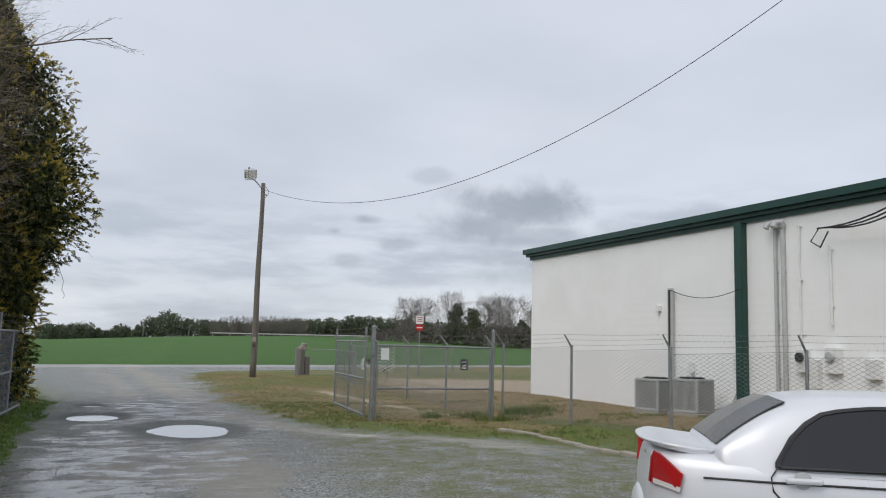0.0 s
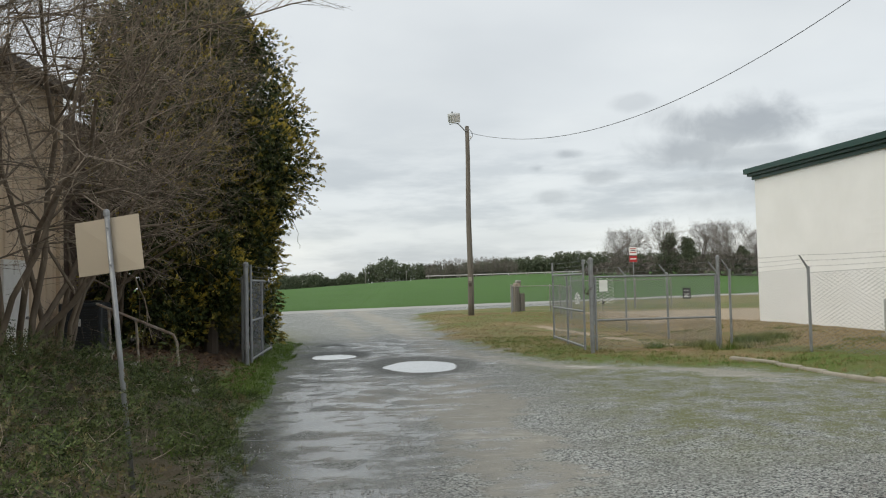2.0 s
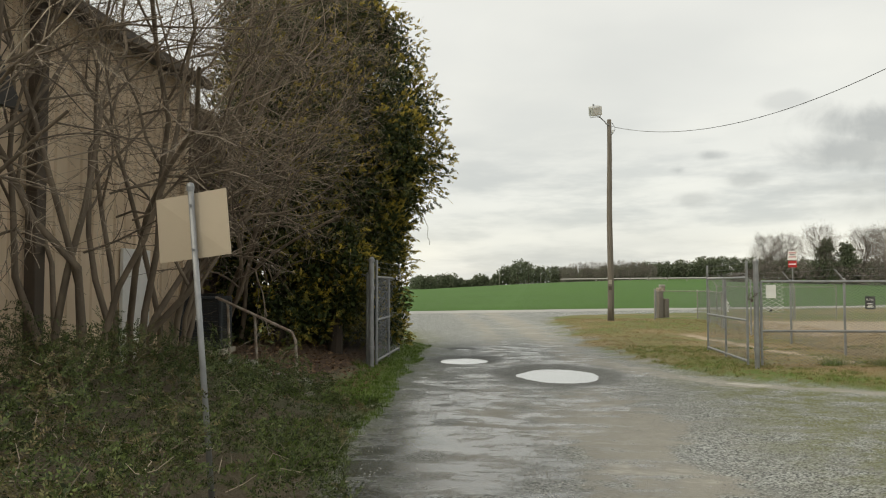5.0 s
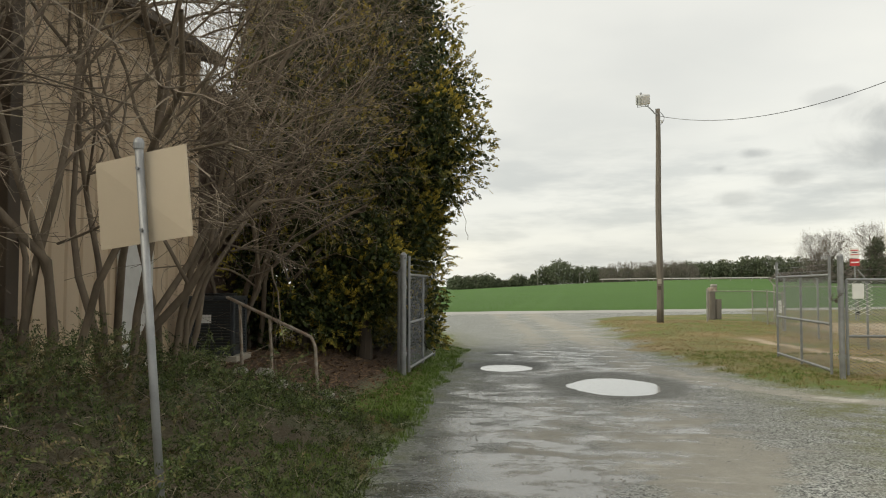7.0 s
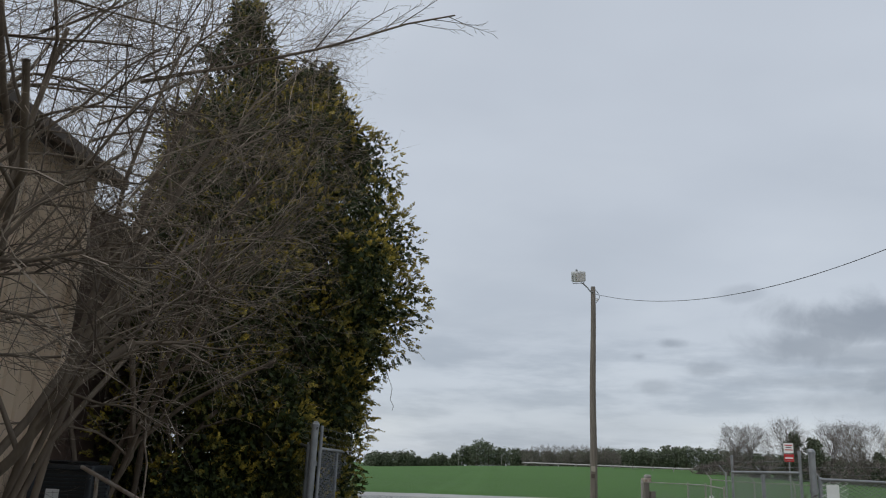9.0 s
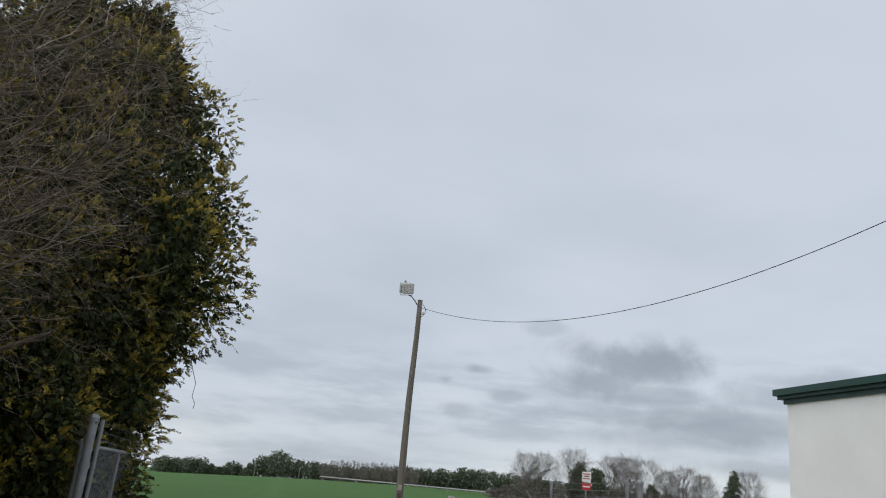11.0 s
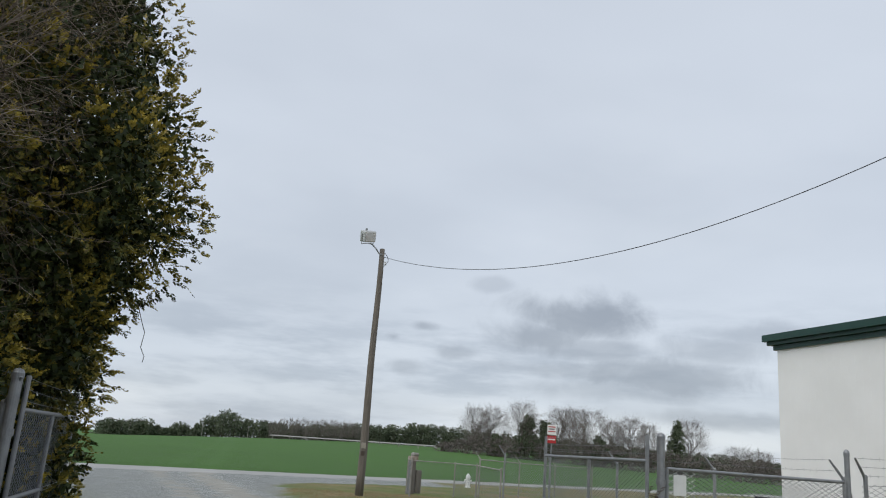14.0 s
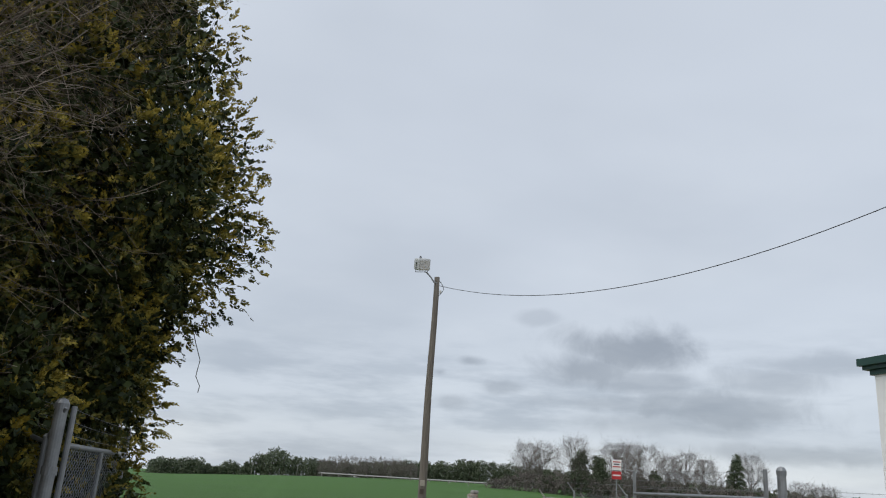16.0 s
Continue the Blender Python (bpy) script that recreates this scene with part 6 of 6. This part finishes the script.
def parked_car(x, y, rz):
    """Local x runs from the tail (0) to the nose, y to the left side, z up."""
    c = thing("car", "silver four-door sedan with tinted windows parked on gravel", "car", (x, y, hz(x, y) - 0.01), rz)
    W = 0.865
    XS = [0.44, 0.62, 0.82, 1.03, 1.30, 1.85, 2.35, 2.75, 3.05, 3.35]
    ZS = [1.045, 1.19, 1.325, 1.42, 1.458, 1.468, 1.445, 1.34, 1.18, 0.99]

    def half(px):
        return float(np.interp(px, [0, 0.05, 0.15, 0.35, 0.8, 1.5, 3.2, 4.0, 4.35, 4.48], [0.46, 0.60, 0.72, 0.80, 0.855, W, W, 0.83, 0.72, 0.55]))

    def deck(px):
        return float(np.interp(px, [0, 0.03, 0.08, 0.30, 0.60, 1.0, 2.0, 3.0, 3.4, 4.0, 4.35, 4.48], [0.70, 0.95, 1.03, 1.045, 1.035, 1.01, 0.99, 0.99, 0.97, 0.87, 0.75, 0.52]))

    secs = []
    for px in (0.0, 0.02, 0.05, 0.1, 0.18, 0.3, 0.5, 0.75, 1.0, 1.4, 1.9, 2.4, 2.9, 3.2, 3.6, 4.0, 4.25, 4.4, 4.48):
        w, d = half(px), deck(px)
        lo = float(np.interp(px, [0, 0.1, 0.5, 4.0, 4.48], [0.42, 0.28, 0.22, 0.22, 0.3]))
        row = [(px, -w * 0.90, lo), (px, -w * 0.985, lo + 0.10), (px, -w, lo + (d - lo) * 0.45), (px, -w * 0.985, lo + (d - lo) * 0.78), (px, -w * 0.95, d - 0.05), (px, -w * 0.86, d - 0.008), (px, -w * 0.45, d + 0.012), (px, 0, d + 0.018)]
        secs.append(np.array(row + [(a, -b, e) for a, b, e in row[-2::-1]]))
    smooth_part("body", loft(Geo(), secs), M["paint"], c, "silver painted body")

    def cabin_row(px, zt):
        wb = half(px) * 0.95
        k = max(0.0, (zt - 1.0) / 0.46)
        wt = wb * (1 - 0.25 * k)
        return wb, wt, k

    secs = []
    for px in np.linspace(XS[0], XS[-1], 34):
        zt = float(np.interp(px, XS, ZS))
        wb, wt, k = cabin_row(px, zt)
        row = [(px, -wb, 0.93), (px, -wb + (wb - wt) * 0.5, 0.95 + (zt - 0.95) * 0.55), (px, -wt * 0.99, zt - 0.045 * k), (px, -wt * 0.88, zt), (px, 0, zt + 0.02 * k)]
        secs.append(np.array(row + [(a, -b, e) for a, b, e in row[-2::-1]]))
    smooth_part("cabin", loft(Geo(), secs), M["paint"], c, "silver roof and pillars")

    def cab(px, f):
        """Height and half width on the cabin's flank: f from the sill (0) to the roof edge (1)."""
        zt = float(np.interp(px, XS, ZS))
        wb, wt, k = cabin_row(px, zt)
        return 0.97 + (zt - 0.06 - 0.97) * f, wb + (wt * 0.99 - wb) * f

    g, rows = Geo(), []
    for px in (0.50, 0.62, 0.75, 0.88, 0.99):
        zt = float(np.interp(px, XS, ZS))
        wb, wt, k = cabin_row(px, zt)
        rows.append([(px - 0.004, q * wt * 0.82, zt + 0.001 + 0.02 * k * (1 - 0.93 * abs(q))) for q in (-1, -0.5, 0, 0.5, 1)])
    g.add(np.array(rows).reshape(-1, 3), [(i * 5 + j, i * 5 + j + 1, i * 5 + j + 6, i * 5 + j + 5) for i in range(4) for j in range(4)])
    rw = part("rear_window", g, M["tint"], c, "dark tinted rear window")
    rw.modifiers.new("thick", "SOLIDIFY").thickness = 0.006
    e = [rows[k][0] for k in range(5)] + [rows[4][k] for k in range(1, 5)] + [rows[k][4] for k in (3, 2, 1, 0)] + [rows[0][k] for k in (3, 2, 1, 0)]
    part("window_seal", Geo().tube(e, 0.005, 5), M["black"], rw)
    for side in (-1, 1):
        for x0, x1 in ((0.87, 1.86), (1.88, 3.0)):
            xs = np.linspace(x0, x1, 10)
            vv = []
            for px in xs:
                lo, hi = 0.02, float(np.interp(px, [0.87, 0.94, 1.04, 1.20, 1.5, 1.9, 2.45, 2.75, 2.9, 3.0], [0.10, 0.42, 0.68, 0.87, 0.95, 0.96, 0.95, 0.90, 0.75, 0.35]))
                for f in (lo, (lo + hi) / 2, hi):
                    z, w = cab(px, f)
                    vv.append((px, side * (w + 0.016), z))
            n = len(xs)
            g = Geo().add(vv, [(i * 3 + j, i * 3 + j + 1, i * 3 + j + 4, i * 3 + j + 3) for i in range(n - 1) for j in range(2)])
            wn = part("side_window", g, M["tint"], c, "dark tinted door window")
            wn.modifiers.new("thick", "SOLIDIFY").thickness = 0.010
            g = Geo().tube([vv[0]] + [vv[i * 3 + 2] for i in range(n)] + [vv[-3]], 0.022, 6)
            g.tube([vv[0], vv[-3]], 0.014, 6)
            part("window_seal", g, M["black"], wn)
        s = lambda px, z: (px, side * (half(px) * (1.0 - 0.03 * max(0, (z - 0.62) / 0.3)) + 0.003), z)
        g = Geo()
        g.tube([s(0.86, 0.97), s(0.82, 0.91), s(0.83, 0.82), s(0.92, 0.72), s(1.20, 0.55), s(1.30, 0.34)], 0.006, 4)
        g.tube([s(1.87, 0.97), s(1.86, 0.30)], 0.006, 4)
        g.tube([s(3.05, 0.96), s(3.0, 0.30)], 0.006, 4)
        g.tube([s(0.30, 0.66), s(0.8, 0.645)], 0.004, 4)
        part("door_seam", g, M["black"], c)
        part("trim_line", Geo().tube([s(q, 0.88 - 0.004 * q) for q in np.linspace(0.38, 3.9, 20)], 0.008, 5), M["black"], c, "thin dark side moulding")
        part("door_handle", Geo().box((1.02, side * (half(1.02) + 0.020), 0.90), (0.24, 0.035, 0.04), 0, 0.014), M["paint"], c, "silver door handle")
        part("handle_cup", Geo().lathe((0, 0, 0), [(0.06, 0), (0.055, 0.005)], 18), M["grey_box"], c).matrix_local = pose(1.02, side * (half(1.02) * 0.985), 0.90, 90 * side, 0, 0)
        # tail lamp wrapping the corner
        pts = [(0.06, 1.03), (0.10, 1.02), (0.25, 0.89), (0.22, 0.765), (0.04, 0.80)]
        v1 = [(px, side * (half(px) + 0.012), z) for px, z in pts]
        v2 = [(0.035, side * 0.62, 0.985), (0.02, side * 0.60, 0.81)]
        lamp = part("tail_lamp", Geo().add(v1 + v2, [(0, 1, 2), (0, 2, 3), (0, 3, 4), (0, 4, 6, 5)]), M["lamp_red"], c, "red wraparound tail lamp")
        lamp.modifiers.new("thick", "SOLIDIFY").thickness = 0.014
        pts = [(0.05, 0.80), (0.215, 0.768), (0.226, 0.800), (0.05, 0.835)]
        cl = part("reverse_lamp", Geo().add([(px, side * (half(px) + 0.032), z) for px, z in pts], [(0, 1, 2, 3)]), M["lamp_clear"], lamp, "clear lower lens")
        cl.modifiers.new("thick", "SOLIDIFY").thickness = 0.010
        for wx in (0.90, 3.5):
            th = np.linspace(0, np.pi, 17)
            arch = [(wx + 0.345 * math.cos(t), side * (half(wx) + 0.006), 0.305 + 0.355 * math.sin(t)) for t in th]
            arch += [(wx - 0.33, side * (half(wx) + 0.006), 0.23), (wx + 0.33, side * (half(wx) + 0.006), 0.23)]
            # flat black sheet on the flank paints in the shade of the wheel well
            part("wheel_well_shade", Geo().add(arch, [tuple(range(len(arch)))]), M["black"], c)
            wh = part("wheel", Geo().tube([(wx, side * 0.66, 0.305), (wx, side * 0.872, 0.305)], 0.2, 22), M["rim"], c, "alloy wheel")
            th = np.linspace(0, 2 * np.pi, 31)
            part("tyre", Geo().tube(np.stack([wx + 0.235 * np.cos(th), np.full(31, side * 0.80), 0.305 + 0.235 * np.sin(th)], 1), 0.076, 10, False), M["tyre"], wh)
    secs = []
    for q in np.linspace(-1, 1, 17):
        px = -0.055 + 0.36 * abs(q) ** 3.0
        yy = q * 0.815
        secs.append(np.array([(px + 0.14, yy * 0.97, 0.30), (px + 0.01, yy, 0.36), (px - 0.015, yy, 0.50), (px, yy, 0.62), (px + 0.05, yy * 0.99, 0.69), (px + 0.16, yy * 0.96, 0.70)]))
    smooth_part("rear_bumper", loft(Geo(), secs, False), M["paint"], c, "silver rear bumper")
    secs = []
    for q in np.linspace(-1, 1, 13):
        px = -0.015 + 0.17 * abs(q) ** 2.6
        yy = q * 0.70
        p = [(px + 0.42, yy * 0.93, 1.045), (px + 0.22, yy * 0.98, 1.066), (px + 0.06, yy, 1.084), (px - 0.02, yy, 1.096), (px - 0.018, yy, 1.078), (px + 0.05, yy, 1.035), (px + 0.36, yy * 0.94, 0.98)]
        secs.append(np.array(p + p[:1]))
    smooth_part("boot_spoiler", loft(Geo(), secs), M["paint"], c, "low lip spoiler")
    part("badge", Geo().box((0.02, -0.36, 0.99), (0.01, 0.10, 0.025), 0, 0.004), M["rim"], c)


parked_car(4.40, 5.56, -28)

# ---- loose gravel ----


def gravel():
    r = np.random.RandomState(5)
    n = 30000
    y = 5.5 + 15 * r.uniform(0, 1, n) ** 1.5
    x = r.uniform(-1.5, 8, n)
    lane = np.minimum(np.abs(x - np.interp(y, [0, 8, 13, 20], [1.9, 1.75, 1.35, 1.7])), np.abs(x - np.interp(y, [0, 8, 13, 20], [-0.2, -0.1, 0.0, -0.1])))
    k = (x < edge_right(y) - 0.2) & (x > edge_left(y) + 0.25) & (fbm(x * 0.8, y * 0.8, 77) + 0.9 * lane - 0.55 + r.uniform(-0.3, 0.3, n) > 0)
    for px, py, ax, ay in PUDDLES:
        k &= ((x - px) / ax) ** 2 + ((y - py) / ay) ** 2 > 1.9
    x, y = x[k], y[k]
    m = len(x)
    s = r.uniform(0.005, 0.013, m)
    c = np.stack([x, y, height(x, y) + s * 0.25], 1)
    base = np.array([(1, 0, 0), (0, 1, 0), (-1, 0, 0), (0, -1, 0), (0.1, 0.1, 0.75), (0, 0, -0.6)], float)
    v = base[None] * r.uniform(0.65, 1.35, (m, 6, 3))
    a = r.uniform(0, 6.28, m)
    ca, sa = np.cos(a)[:, None], np.sin(a)[:, None]
    v = np.stack([v[:, :, 0] * ca - v[:, :, 1] * sa, v[:, :, 0] * sa + v[:, :, 1] * ca, v[:, :, 2]], 2) * s[:, None, None] + c[:, None, :]
    f = np.array([(0, 1, 4), (1, 2, 4), (2, 3, 4), (3, 0, 4)])
    faces = (np.arange(m)[:, None, None] * 6 + f[None]).reshape(-1, 3)
    me = bpy.data.meshes.new("gravel")
    me.from_pydata(v.reshape(-1, 3).tolist(), [], faces.tolist())
    k2 = Mat("loose_stone")
    k2.put("Base Color", k2.mix(k2.island(), (0.16, 0.16, 0.155), (0.40, 0.395, 0.375))).put("Roughness", 0.7)
    me.materials.append(k2.m)
    solo("gravel", me, None, "loose grey crushed stone on the yard", "gravel", "stuff")


gravel()

# ---- painted blocks of the white wall ----


def wall_blocks():
    b = bpy.data.objects["block_building"]
    wall = [o for o in b.children if o.name.startswith("wall")][0]
    ln = math.hypot(WALL_B[0] - WALL_A[0], WALL_B[1] - WALL_A[1])
    bl, bh, joint = 0.4, 0.2, 0.006
    hx, hz_, c = (bl - joint) / 2, (bh - joint) / 2, 0.0015
    g = Geo().add([(-hx, -0.01, -hz_), (hx, -0.01, -hz_), (hx, -0.01, hz_), (-hx, -0.01, hz_), (-hx + c, 0.01, -hz_ + c), (hx - c, 0.01, -hz_ + c), (hx - c, 0.01, hz_ - c), (-hx + c, 0.01, hz_ - c),
                   (-hx, 0.0085, -hz_), (hx, 0.0085, -hz_), (hx, 0.0085, hz_), (-hx, 0.0085, hz_)],
                  [(0, 1, 2, 3), (7, 6, 5, 4), (0, 8, 9, 1), (1, 9, 10, 2), (2, 10, 11, 3), (3, 11, 8, 0), (8, 4, 5, 9), (9, 5, 6, 10), (10, 6, 7, 11), (11, 7, 4, 8)])
    me = g.mesh("brick", M["block"])
    vs, fs = np.concatenate(g.v), g.f
    ang = math.radians(WALL_RZ + 180)
    ca, sa = math.cos(ang), math.sin(ang)
    r = np.random.RandomState(3)
    rest, n = Geo(), 0
    for row in range(-1, 25):
        z = 0.02 + bh * row + bh / 2
        if z + bh / 2 > WALL_H - 0.02:
            break
        off = bl / 2 if row % 2 else 0
        k = 0
        while True:
            u = off + bl * k + bl / 2
            k += 1
            if u + bl / 2 > ln:
                break
            w = -0.0080 + r.uniform(-0.0005, 0.0005)
            x, y = WALL_A[0] + ca * u, WALL_A[1] + sa * u
            # outward normal points at the yard
            x, y = x + sa * w, y - ca * w
            m = Matrix.Translation((x, y, z)) @ Matrix.Rotation(ang, 4, "Z")
            if row < 18 and 5.5 < u < 12.4 and n < 300:
                o = new("brick", me)
                o.parent = wall
                o.matrix_local = m
                n += 1
            else:
                q = np.stack([vs[:, 0] * ca - vs[:, 1] * sa + x, vs[:, 0] * sa + vs[:, 1] * ca + y, vs[:, 2] + z], 1)
                rest.add(q, fs)
    part("brickwork", rest, M["block"], wall, "white painted block courses", kind="stuff")


wall_blocks()
